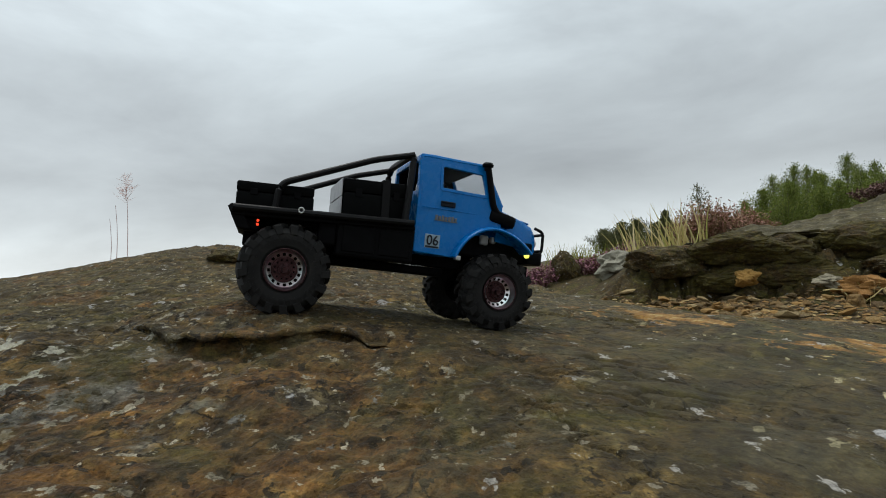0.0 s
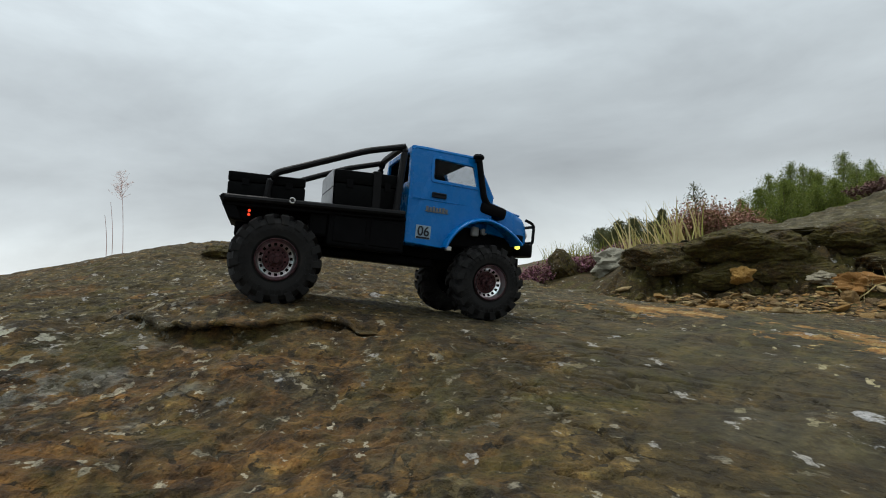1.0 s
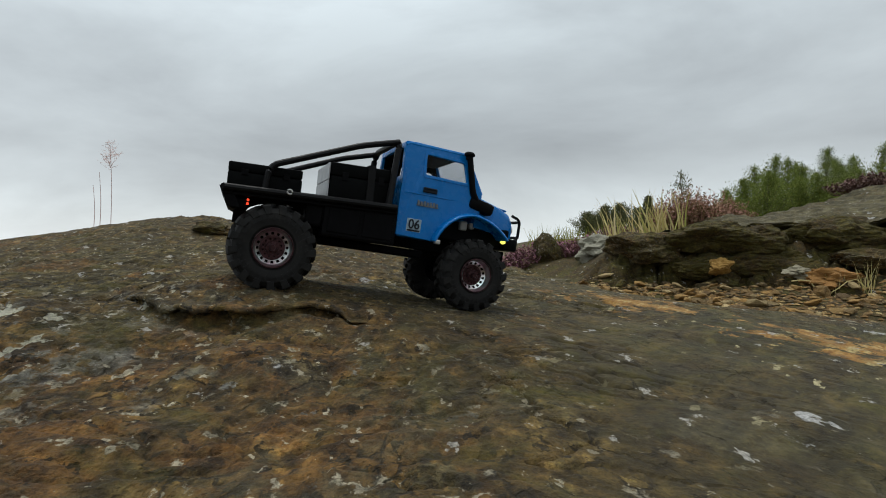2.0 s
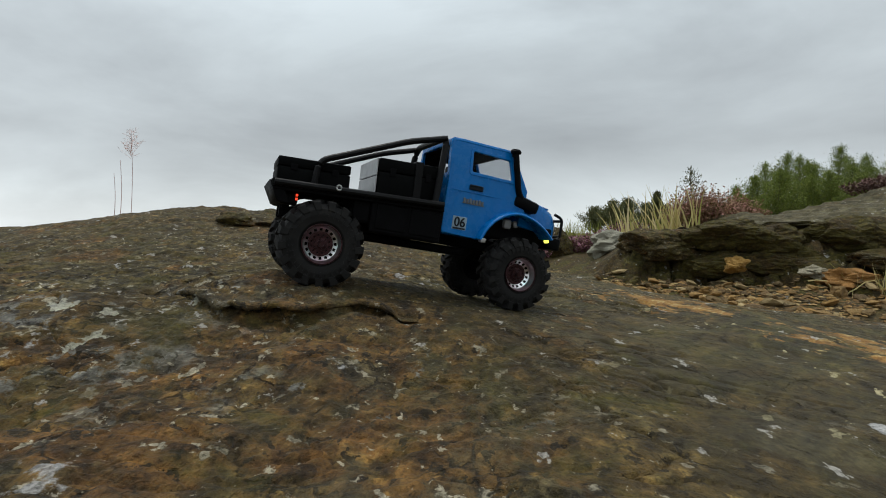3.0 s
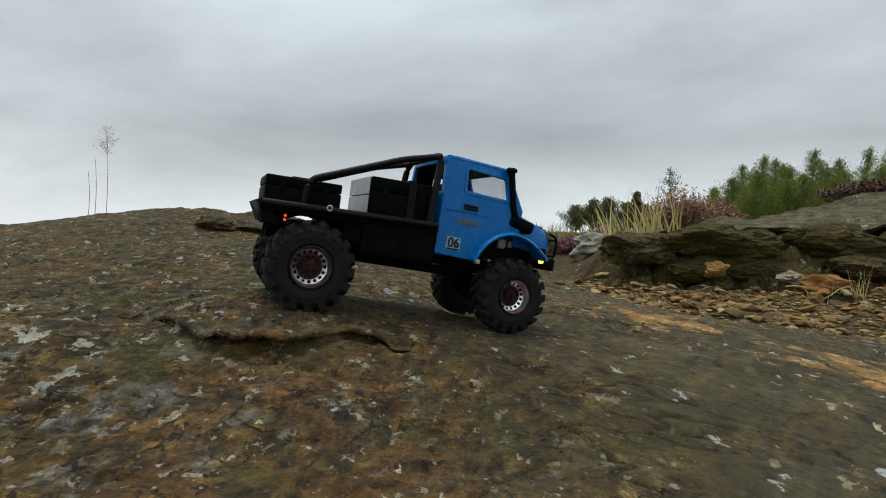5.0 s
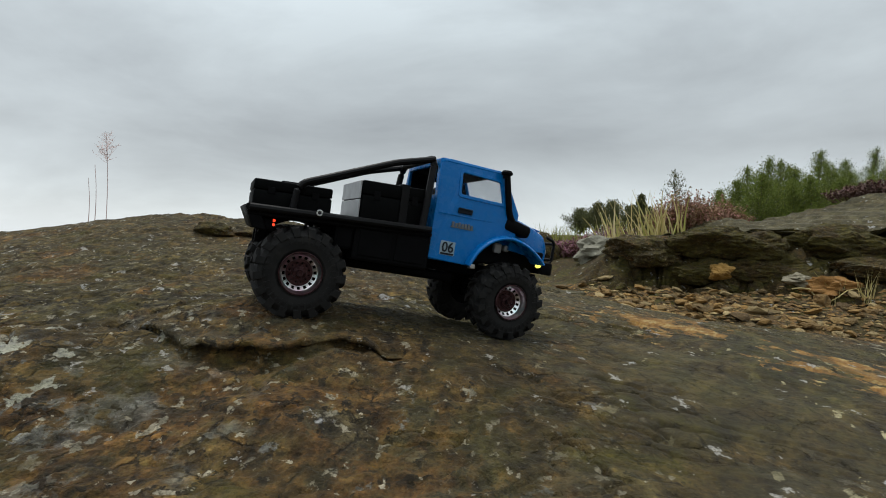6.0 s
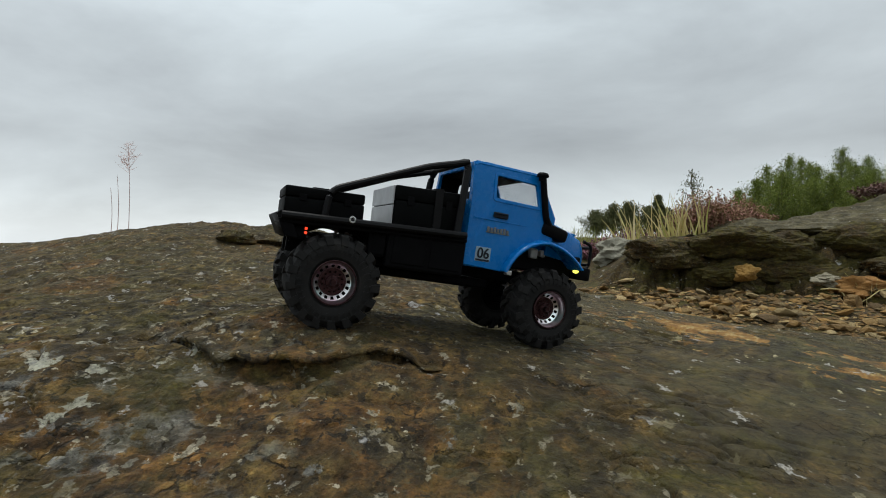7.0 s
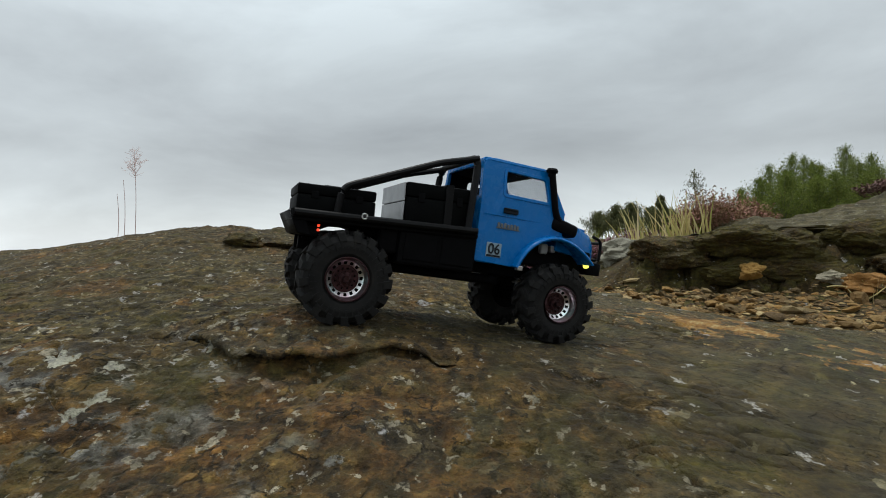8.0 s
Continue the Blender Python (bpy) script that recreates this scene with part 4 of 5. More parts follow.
    box(bm, (0.2110, CAB_Y0 - 0.0030, 0.0985), (0.2500, CAB_Y0 - 0.0022, 0.1000), 0.0003)
    part("door_badge", bm, DECAL_TAN, cab, "small dull silver badge of plain bars")
    # racing number plate with 06
    bm = bmesh.new()
    box(bm, (0.1995, CAB_Y0 - 0.0030, 0.0555), (0.2240, CAB_Y0 - 0.0018, 0.0765), 0.0005)
    plate = part("number_panel", bm, DECAL_GREY, cab, "pale panel with the number 06")
    bm = bmesh.new()
    box(bm, (0.2008, CAB_Y0 - 0.0036, 0.0562), (0.2227, CAB_Y0 - 0.0029, 0.0588), 0.0003)
    txt = bpy.data.curves.new("digits", "FONT")
    txt.body, txt.size, txt.extrude, txt.offset = "06", 0.0215, 0.0004, 0.00028
    txt.align_x = "CENTER"
    tmp = bpy.data.objects.new("digits", txt)
    me = bpy.data.meshes.new_from_object(tmp)
    bpy.data.objects.remove(tmp)
    b2 = bmesh.new()
    b2.from_mesh(me)
    bpy.data.meshes.remove(me)
    join(bm, b2, Matrix.Translation((0.2118, CAB_Y0 - 0.0036, 0.0605)) @ Matrix.Rotation(radians(90), 4, "X") @ Matrix.Diagonal((0.92, 0.98, 1, 1)))
    part("digits", bm, DECAL_DARK, plate, "dark digits 06")
    return cab


def build_hood(truck):
    """Short sloping bonnet, narrower than the cab, with grille and lamps."""
    secs = [(0.3215, 0.034, 0.186, 0.080, 0.1345), (0.345, 0.040, 0.180, 0.078, 0.1300), (0.378, 0.050, 0.170, 0.075, 0.1235), (0.397, 0.054, 0.166, 0.073, 0.1165), (0.406, 0.057, 0.163, 0.072, 0.1060), (0.408, 0.059, 0.161, 0.071, 0.0900)]
    bm = bmesh.new()
    rings = []
    for x, a, b, lo, hi in secs:
        r = min(0.012, (hi - lo) * 0.4)
        loop = [(a, lo), (a, hi - r), (a + r * 0.3, hi - r * 0.3), (a + r, hi), (MID, hi + 0.0015), (b - r, hi), (b - r * 0.3, hi - r * 0.3), (b, hi - r), (b, lo)]
        rings.append([bm.verts.new((x, y, z)) for y, z in loop])
    for u, v in zip(rings, rings[1:]):
        for i in range(len(u)):
            bm.faces.new((u[i], u[(i + 1) % len(u)], v[(i + 1) % len(v)], v[i]))
    bm.faces.new(rings[-1])
    bm.faces.new(rings[0][::-1])
    bmesh.ops.recalc_face_normals(bm, faces=bm.faces)
    # raised centre panel
    box(bm, (-0.040, -0.030, 0.0), (0.040, 0.030, 0.003), 0.0012, Matrix.Translation((0.365, MID, 0.1272)) @ Matrix.Rotation(radians(9.5), 4, "Y"))
    hood = soft_edges(part("bonnet", bm, BLUE, truck, "glossy blue sloping bonnet"))
    bm = bmesh.new()
    box(bm, (0.4060, 0.066, 0.076), (0.4100, 0.154, 0.098), 0.002)
    for i in range(6):
        box(bm, (0.4098, 0.069, 0.0785 + i * 0.0032), (0.4118, 0.151, 0.0802 + i * 0.0032), 0.0004)
    part("grille", bm, BLACK, hood, "black slatted grille")


def build_fender(truck, y_out, y_in, name_label):
    """Flared mudguard over a front wheel: a rounded strip along the arch."""
    bm = bmesh.new()
    r_out, r_in = 0.0745, 0.0690
    path = arc(1.0, 164, 38, 26, (0, 0))
    rings = []
    for i, (cx, cz) in enumerate(path):
        flat = 1.0 - 0.10 * max(0.0, (i - 15) / 11)
        pr = [(r_in, y_out), (r_in + 0.002, y_out - 0.001 * (1 if y_out < y_in else -1)), (r_out - 0.002, y_out), (r_out, y_out + (y_in - y_out) * 0.10), (r_out + 0.001, y_out + (y_in - y_out) * 0.5), (r_out, y_in), (r_in, y_in)]
        stretch = 1.0 + 0.12 * max(0.0, (i - 8) / 18)
        rings.append([bm.verts.new((ARCH[0] + cx * r * stretch, y, ARCH[1] + cz * r * flat)) for r, y in pr])
    for u, v in zip(rings, rings[1:]):
        for i in range(len(u)):
            bm.faces.new((u[i], u[(i + 1) % len(u)], v[(i + 1) % len(v)], v[i]))
    bm.faces.new(rings[0])
    bm.faces.new(rings[-1][::-1])
    bmesh.ops.recalc_face_normals(bm, faces=bm.faces)
    guard = soft_edges(part("mudguard", bm, BLUE, truck, name_label), 50)
    # clear reflector at its lower end
    bm = bmesh.new()
    a, b = sorted((y_out - 0.001 * (1 if y_out < y_in else -1), y_out + (y_in - y_out) * 0.25))
    box(bm, (0.2475, a, 0.0415), (0.2560, b, 0.0485), 0.0012)
    part("side_reflector", bm, STEEL, guard, "small silver reflector")
    # pale suspension tower seen inside the arch
    bm = bmesh.new()
    a, b = sorted((y_in - (0.012 if y_in < MID else -0.012), y_in - (0.002 if y_in < MID else -0.002)))
    box(bm, (0.298, a, 0.072), (0.312, b, 0.088), 0.003)
    box(bm, (0.316, a, 0.076), (0.326, b, 0.087), 0.003)
    part("shock_tower", bm, PALE_GREY, truck, "pale grey suspension tower")
    # dark inner wing behind the wheel
    bm = bmesh.new()
    a, b = sorted((y_in, y_in + (0.010 if y_in < MID else -0.010)))
    box(bm, (0.262, a, 0.052), (0.400, b, 0.086), 0.003)
    part("inner_wing", bm, BLACK, truck)


def bed_z(x):
    return 0.079 + 0.048 * x


def build_bed(truck):
    bm = bmesh.new()
    tilt = Matrix.Rotation(math.atan(-0.048), 4, "Y")
    base = Matrix.Translation((0, 0, 0.079)) @ tilt
    box(bm, (-0.078, 0.016, -0.010), (0.180, 0.188, -0.004), 0.0015, base)
    bed = part("bed_floor", bm, BLACK, truck, "black load bed")
    bm = bmesh.new()
    for y in (0.013, 0.192):
        tube(bm, [base @ Vector((-0.076, y, 0.0)), base @ Vector((0.176, y, 0.0))], 0.0052, 10)
    tube(bm, [base @ Vector((-0.076, 0.013, 0.0)), base @ Vector((-0.076, 0.192, 0.0))], 0.0052, 10)
    soft_edges(part("bed_rail", bm, BLACK_BAR, truck, "round black rail round the bed"))
    # raked tail panel and its lamp boxes
    bm = bmesh.new()
    p = xz(sheet([(-0.081, 0.076), (-0.066, 0.076), (-0.052, 0.050), (-0.068, 0.051)], (), 0.170, 0.001), 0.103)
    join(bm, p)
    part("tail_panel", bm, BLACK, truck)
    for y in (0.030, 0.165):
        bm = bmesh.new()
        box(bm, (-0.066, y - 0.004, 0.048), (-0.040, y + 0.026, 0.066), 0.004)
        holder = part("tail_lamp", bm, BLACK, truck)
        bm = bmesh.new()
        box(bm, (-0.0440, y - 0.0058, 0.0610), (-0.0405, y - 0.0035, 0.0645), 0.0008)
        box(bm, (-0.0440, y - 0.0058, 0.0555), (-0.0405, y - 0.0035, 0.0590), 0.0008)
        part("red_lens", bm, RED_LAMP, holder, "small lit red lens")
    # roll bars
    hoop_top, front_x = 0.1945, 0.170
    bm = bmesh.new()
    tube(bm, rounded([(front_x - 0.007, 0.018, bed_z(front_x)), (front_x, 0.028, hoop_top), (front_x, 0.178, hoop_top), (front_x - 0.007, 0.188, bed_z(front_x))], 0.022, 6), 0.0054, 10)
    hoop = soft_edges(part("roll_hoop", bm, BLACK_BAR, truck, "black tubular roll hoop"))
    for y, d in ((0.020, 1), (0.186, -1)):
        bm = bmesh.new()
        tube(bm, rounded([(-0.022, y, bed_z(-0.022)), (-0.020, y, 0.1165), (0.110, y + d * 0.006, 0.174), (front_x, y + d * 0.010, hoop_top - 0.002)], 0.014, 5), 0.0048, 10)
        soft_edges(part("roll_bar", bm, BLACK_BAR, truck, "black sloping roll bar"))
    # tie-down ring on the rail
    bm = bmesh.new()
    tube(bm, [(0.012 + 0.0035 * math.cos(q), 0.008, 0.0828 + 0.0035 * math.sin(q)) for q in [2 * math.pi * i / 12 for i in range(13)]], 0.0012, 6)
    part("tie_ring", bm, STEEL, truck, "small steel tie-down ring")
    return bed


def build_chassis(truck):
    bm = bmesh.new()
    for y in (0.080, 0.132):
        box(bm, (-0.060, y, 0.030), (0.410, y + 0.008, 0.048), 0.001)
    for x in (-0.04, 0.08, 0.20, 0.30):
        box(bm, (x, 0.085, 0.034), (x + 0.008, 0.135, 0.044), 0.001)
    part("ladder_frame", bm, BLACK, truck)
    # side boxes under the bed
    for y0, y1 in ((0.020, 0.060), (0.160, 0.200)):
        bm = bmesh.new()
        box(bm, (0.066, y0, 0.028), (0.182, y1, 0.080), 0.004)
        box(bm, (0.074, y0 - 0.0015, 0.035), (0.122, y0 + 0.002, 0.073), 0.0014)
        box(bm, (0.128, y0 - 0.0015, 0.035), (0.176, y0 + 0.002, 0.073), 0.0014)
        part("side_locker", bm, BLACK, truck, "black side locker below the bed")
        bm = bmesh.new()
        box(bm, (0.040, y0 + 0.006, 0.040), (0.068, y1, 0.076), 0.004)
        part("rear_wheel_housing", bm, BLACK, truck)
    for y in (0.058, 0.156):
        bm = bmesh.new()
        join(bm, xz(sheet([(-0.052, 0.074), (0.070, 0.077), (0.070, 0.030), (0.052, 0.030)] + arc(0.066, 35, 150, 12, (0.0, 0.004))[1:-1] + [(-0.058, 0.044)], (), 0.003, 0.0006), y))
        part("rear_inner_wing", bm, BLACK, truck)
    # rear mudguard lips and skid plate
    bm = bmesh.new()
    box(bm, (0.060, 0.070, 0.014), (0.250, 0.150, 0.028), 0.004)
    part("skid_plate", bm, BLACK, truck)
    for x in (0.0, WB):
        bm = bmesh.new()
        tube(bm, [(x, 0.050, 0), (x, 0.170, 0)], 0.0085, 12)
        b2 = bmesh.new()
        bmesh.ops.create_uvsphere(b2, u_segments=16, v_segments=10, radius=0.019)
        join(bm, b2, Matrix.Translation((x, 0.118, 0)) @ Matrix.Diagonal((1, 0.8, 1, 1)))
        box(bm, (x - 0.012, 0.050, -0.012), (x + 0.012, 0.062, 0.012), 0.003)
        box(bm, (x - 0.012, 0.158, -0.012), (x + 0.012, 0.170, 0.012), 0.003)
        soft_edges(part("axle", bm, BLACK, truck))
        for y, s in ((0.066, -1), (0.154, 1)):
            bm = bmesh.new()
            x0, x1 = x + 0.004, x + 0.022
            tube(bm, [(x0, y, 0.008), (x1, y, 0.082)], 0.0030, 8)
            pts = [(x0 + (x1 - x0) * k / 72 + 0.0075 * math.cos(k * 0.55), y + 0.0075 * math.sin(k * 0.55), 0.018 + 0.050 * k / 72) for k in range(73)]
            tube(bm, pts, 0.0010, 5)
            shock = part("shock_absorber", bm, STEEL, truck, "steel coil spring and damper")


def build_front(truck):
    bm = bmesh.new()
    p = sheet(round_loop([(0.384, 0.032), (0.406, 0.032), (0.418, 0.055), (0.418, 0.165), (0.406, 0.188), (0.384, 0.188)], 0.006), (), 0.016, 0.002)
    join(bm, p, Matrix.Translation((0, 0, 0.060)))
    bumper = soft_edges(part("front_bumper", bm, BLACK, truck, "black front bumper"))
    for y in (0.034, 0.178):
        bm = bmesh.new()
        lathe(bm, [(0.0, -0.003), (0.0030, -0.0028), (0.0036, 0.0), (0.0036, 0.004)], 12)
        lamp = part("bumper_lamp", bm, AMBER_LAMP, bumper, "small lit yellow lamp")
        bmesh_me = lamp.data
        bmesh_me.transform(Matrix.Translation((0.3800, y - 0.003, 0.0630)))
    bm = bmesh.new()
    for y in (0.056, 0.164):
        tube(bm, rounded([(0.404, y, 0.066), (0.421, y, 0.072), (0.421, y, 0.108), (0.404, y, 0.113)], 0.008), 0.0026, 8)
    for z in (0.076, 0.104):
        tube(bm, [(0.421, 0.056, z), (0.421, 0.164, z)], 0.0026, 8)
    soft_edges(part("brush_guard", bm, BLACK_BAR, truck, "black tubular brush guard"))
    for y in (0.074, 0.146):
        bm = bmesh.new()
        lathe(bm, [(0.0, 0.004), (0.006, 0.0035), (0.0085, 0.001), (0.0095, -0.002), (0.0095, -0.008)], 20)
        lamp = part("headlight", bm, STEEL, truck, "round headlight")
        lamp.data.transform(Matrix.Translation((0.412, y, 0.088)) @ Matrix.Rotation(radians(-90), 4, "Z"))


def build_snorkel(truck):
    """Raised air intake up the windscreen pillar, with a flared base on the wing."""
    bm = bmesh.new()
    y = 0.026
    tube(bm, rounded([(0.335, y + 0.010, 0.114), (0.318, y, 0.120), (0.307, y - 0.002, 0.134), (0.2925, y - 0.001, 0.194)], 0.014, 5), 0.0062, 10, 0.0050)
    lathe_bm = bmesh.new()
    lathe(lathe_bm, [(0.0, -0.006), (0.0050, -0.006), (0.0056, -0.001), (0.0086, 0.0), (0.0092, 0.003), (0.0070, 0.0060), (0.0, 0.0066)], 16)
    join(bm, lathe_bm, Matrix.Translation((0.2915, y - 0.001, 0.1945)) @ Matrix.Rotation(radians(90), 4, "X"))
    b2 = bmesh.new()
    box(b2, (0.303, y - 0.006, 0.106), (0.350, y + 0.030, 0.126), 0.006, None)
    bmesh.ops.transform(b2, matrix=Matrix.Translation((0.326, 0, 0.116)) @ Matrix.Rotation(radians(12), 4, "Y") @ Matrix.Translation((-0.326, 0, -0.116)), verts=b2.verts)
    join(bm, b2)
    soft_edges(part("snorkel", bm, BLACK, truck, "black raised snorkel air intake"))


def build_truck():
    truck = tagged(new("model_truck"), "blue radio-controlled off-road model truck with black bed on rock", "model truck")
    truck.matrix_world = TRUCK_AT
    for x, y, flip, spin in ((0, HUB_IN, False, 10), (WB, HUB_IN, False, 47), (0, 2 * MID - HUB_IN, True, 25), (WB, 2 * MID - HUB_IN, True, 3)):
        build_wheel(truck, x, y, flip, spin)
    build_chassis(truck)
    build_bed(truck)
    build_cab(truck)
    build_hood(truck)
    build_fender(truck, 0.012, 0.050, "blue flared mudguard")
    build_fender(truck, 0.208, 0.170, "blue flared mudguard")
    build_snorkel(truck)
    build_front(truck)
    return truck


truck = build_truck()
TILT = TRUCK_AT @ Matrix.Translation((0, 0, 0.079)) @ Matrix.Rotation(math.atan(-0.048), 4, "Y")


def build_case(name, size, at, label, material=None, category="storage case"):
    """A lidded plastic case with ribs, latches and a handle, standing on the bed."""
    material = material or CASE_DARK
    sx, sy, sz = size
    thing = tagged(new(name), label, category)
    thing.matrix_world = TILT @ Matrix.Translation(at)
    bm = bmesh.new()
    box(bm, (-sx / 2, -sy / 2, 0), (sx / 2, sy / 2, sz * 0.68), 0.003)
    soft_edges(part("body", bm, material, thing))
    bm = bmesh.new()
    box(bm, (-sx / 2, -sy / 2, sz * 0.684), (sx / 2, sy / 2, sz), 0.0025)
    soft_edges(part("lid", bm, material, thing))
    for x in (-sx * 0.28, sx * 0.28):
        bm = bmesh.new()
        box(bm, (x - 0.005, -sy / 2 - 0.0012, sz * 0.58), (x + 0.005, -sy / 2, sz * 0.78), 0.0005)
        part("latch", bm, BLACK, thing)
    bm = bmesh.new()
    tube(bm, rounded([(-0.012, 0, sz - 0.001), (-0.012, 0, sz + 0.004), (0.012, 0, sz + 0.004), (0.012, 0, sz - 0.001)], 0.003), 0.0016, 8)
    part("handle", bm, BLACK, thing)
    return thing


def build_rear_panel(case, size):
    """End wall of the tall case, in two sheets coloured pale as reflected sky."""
    sx, sy, sz = size
    for z0, z1 in ((0.001, sz * 0.56), (sz * 0.58, sz - 0.001)):
        bm = bmesh.new()
        box(bm, (-sx / 2 - 0.0030, -sy / 2 + 0.001, z0), (-sx / 2 - 0.0012, sy / 2 - 0.001, z1), 0.0006)
        part("end_sheet", bm, PALE_GREY, case, "pale end sheet coloured as reflected sky")


build_case("storage_case", (0.104, 0.100, 0.0425), (-0.0215, 0.078, -0.004), "low black lidded plastic case on the truck bed")
tall = build_case("equipment_case", (0.102, 0.120, 0.0625), (0.1220, 0.086, -0.004), "tall black case behind the cab, its end painted sky-bright")
build_rear_panel(tall, (0.102, 0.120, 0.0625))


def build_strap(case, size, x):
    """Webbing strap round the case, a little proud of it."""
    sx, sy, sz = size
    bm = bmesh.new()
    for lo, hi in (((x - 0.006, -sy / 2 - 0.0026, 0.001), (x + 0.006, -sy / 2 - 0.0008, sz + 0.0024)), ((x - 0.006, sy / 2 + 0.0008, 0.001), (x + 0.006, sy / 2 + 0.0026, sz + 0.0024)), ((x - 0.006, -sy / 2 - 0.0026, sz + 0.0006), (x + 0.006, sy / 2 + 0.0026, sz + 0.0024))):
        box(bm, lo, hi, 0.0006)
    part("strap", bm, BLACK_BAR, case, "black webbing strap")


build_strap(tall, (0.102, 0.120, 0.0625), 0.012)

# ---------------------------------------------------------------- loose rocks, rubble and a stick
def stone_mesh(name, material, seed, flat=0.55, rough=0.22, sub=2):
    bm = bmesh.new()
    bmesh.ops.create_icosphere(bm, subdivisions=sub, radius=1.0)
    rnd = random.Random(seed)
    planes = [(Vector((rnd.gauss(0, 1), rnd.gauss(0, 1), rnd.gauss(0, 0.7))).normalized(), rnd.uniform(0.55, 0.9)) for _ in range(9)]
    off = Vector((seed * 3.7, seed * 1.3, seed * 0.9))
    for v in bm.verts:
        p = v.co.copy()
        for nrm, d in planes:  # flat broken faces
            k = p.dot(nrm) - d
            if k > 0:
                p -= nrm * k * 0.9
        p += p.normalized() * rough * (noise.fractal(p * 1.6 + off, 1.0, 2.0, 4) + (0.35 * noise.fractal(p * 6.0 + off, 0.8, 2.0, 4) if sub > 3 else 0.0))
        p.z *= flat
        v.co = p
    me = mesh_of(bm, name, material)
    return me


def build_lip():
    """The broken, undercut edge of the upper rock plate, standing out over the crack."""
    xs = np.arange(-0.060, 0.315, 0.003)
    e = ledge_line(xs) + 0.010 * fbm(xs, xs * 0 + 0.3, 22, 3, 141) + 0.004 * fbm(xs, xs * 0, 90, 2, 143)
    out = 0.0045 + 0.005 * fbm(xs, xs * 0 + 2.0, 26, 3, 145)
    ends = smooth(-0.060, 0.02, xs) * smooth(0.315, 0.24, xs)
    thick = (0.0048 + 0.0020 * fbm(xs, xs * 0 + 4.0, 30, 3, 147)) * ends + 0.001
    bm = bmesh.new()
    rings = []
    for x, y, o, t, w in zip(xs, e, out, thick, ends):
        top = on_ground(x, y + 0.028) - 0.014 * (1 - w)
        prof = [(0.050, top + on_ground(x, y + 0.05) - top - 0.003), (0.024, top + 0.0015), (0.004, top + 0.0020), (-o * 0.7, top + 0.0005), (-o, top - t * 0.45), (-o * 0.8, top - t), (0.012, top - t - 0.001)]
        rings.append([bm.verts.new((x + 0.0015 * math.sin(90 * y + k), y + d, z)) for k, (d, z) in enumerate(prof)])
    for u, v in zip(rings, rings[1:]):
        for k in range(len(u)):
            bm.faces.new((u[k], v[k], v[(k + 1) % len(v)], u[(k + 1) % len(u)]))
    bm.faces.new(rings[0])
    bm.faces.new(rings[-1][::-1])
    bmesh.ops.recalc_face_normals(bm, faces=bm.faces)
    part("plate_edge", bm, ROCK, ground, "undercut broken edge of a rock plate", True)


build_lip()


def place_rock(name, me, x, y, size, turn, label, category="rock", sink=0.25, group="", tilt=(0, 0)):
    ob = tagged(new(name, me), label, category, group)
    if y > 1.94 or x > 1.0:  # bank and moor
        (x, y), size = afar(x, y), tuple(PUSH * k for k in size)
    ob.matrix_world = pose(x, y, on_ground(x, y) + size[2] * (1 - 2 * sink) * 0.5, tilt[0], tilt[1], turn) @ Matrix.Diagonal((*size, 1))
    return ob


place_rock("boulder", stone_mesh("boulder", STONE_PALE, 11, 0.8, 0.3, 4), 1.045, 2.55, (0.125, 0.10, 0.085), 20, "pale lichen-covered boulder among the heather", "boulder", 0.22)
place_rock("boulder", stone_mesh("boulder", ROCK, 12, 0.9, 0.16, 4), 0.85, 2.74, (0.09, 0.08, 0.11), 20, "dark mossy boulder behind the pale one", "boulder")
prop = place_rock("bank_rock", stone_mesh("bank_rock", ROCK, 51, 0.62, 0.25, 4), 1.385, 2.10, (0.085, 0.07, 0.088), 25, "mossy block under the yellow rock", "rock", 0.30, "rocks of the bank")
yellow = place_rock("rock", stone_mesh("rock", STONE_YELLOW, 13, 0.75, 0.30, 4), 1.345, 2.045, (0.050, 0.042, 0.038), 10, "yellow-ochre rock lying on the bank")
yellow.location.z = prop.location.z + 0.120
place_rock("rock", stone_mesh("rock", STONE_GREY, 14, 0.6, 0.42, 4), 1.575, 1.965, (0.052, 0.04, 0.034), 15, "pale grey rock with white lichen", sink=0.1)
place_rock("rock", stone_mesh("rock", STONE_ORANGE, 26, 0.75, 0.40, 4), 1.665, 1.935, (0.105, 0.06, 0.055), -16, "flat rust-orange rock slab at the bank's foot", sink=0.05)
place_rock("rock", stone_mesh("rock", STONE_OCHRE, 16, 0.8, 0.2, 3), 1.58, 1.86, (0.034, 0.03, 0.034), 70, "small angular brown rock on the rubble", sink=0.15)
place_rock("rock", stone_mesh("rock", ROCK_PALE, 17, 0.4, 0.15, 4), 0.74, 1.72, (0.055, 0.04, 0.02), 15, "flat pale stone beside the slab")
BANK = "rocks of the bank"
place_rock("bank_rock", stone_mesh("bank_rock", ROCK_BLOCK, 18, 0.62, 0.16, 5), 1.165, 2.25, (0.20, 0.15, 0.125), 2, "large rounded olive-brown rock at the bank's end", "rock", 0.32, BANK)


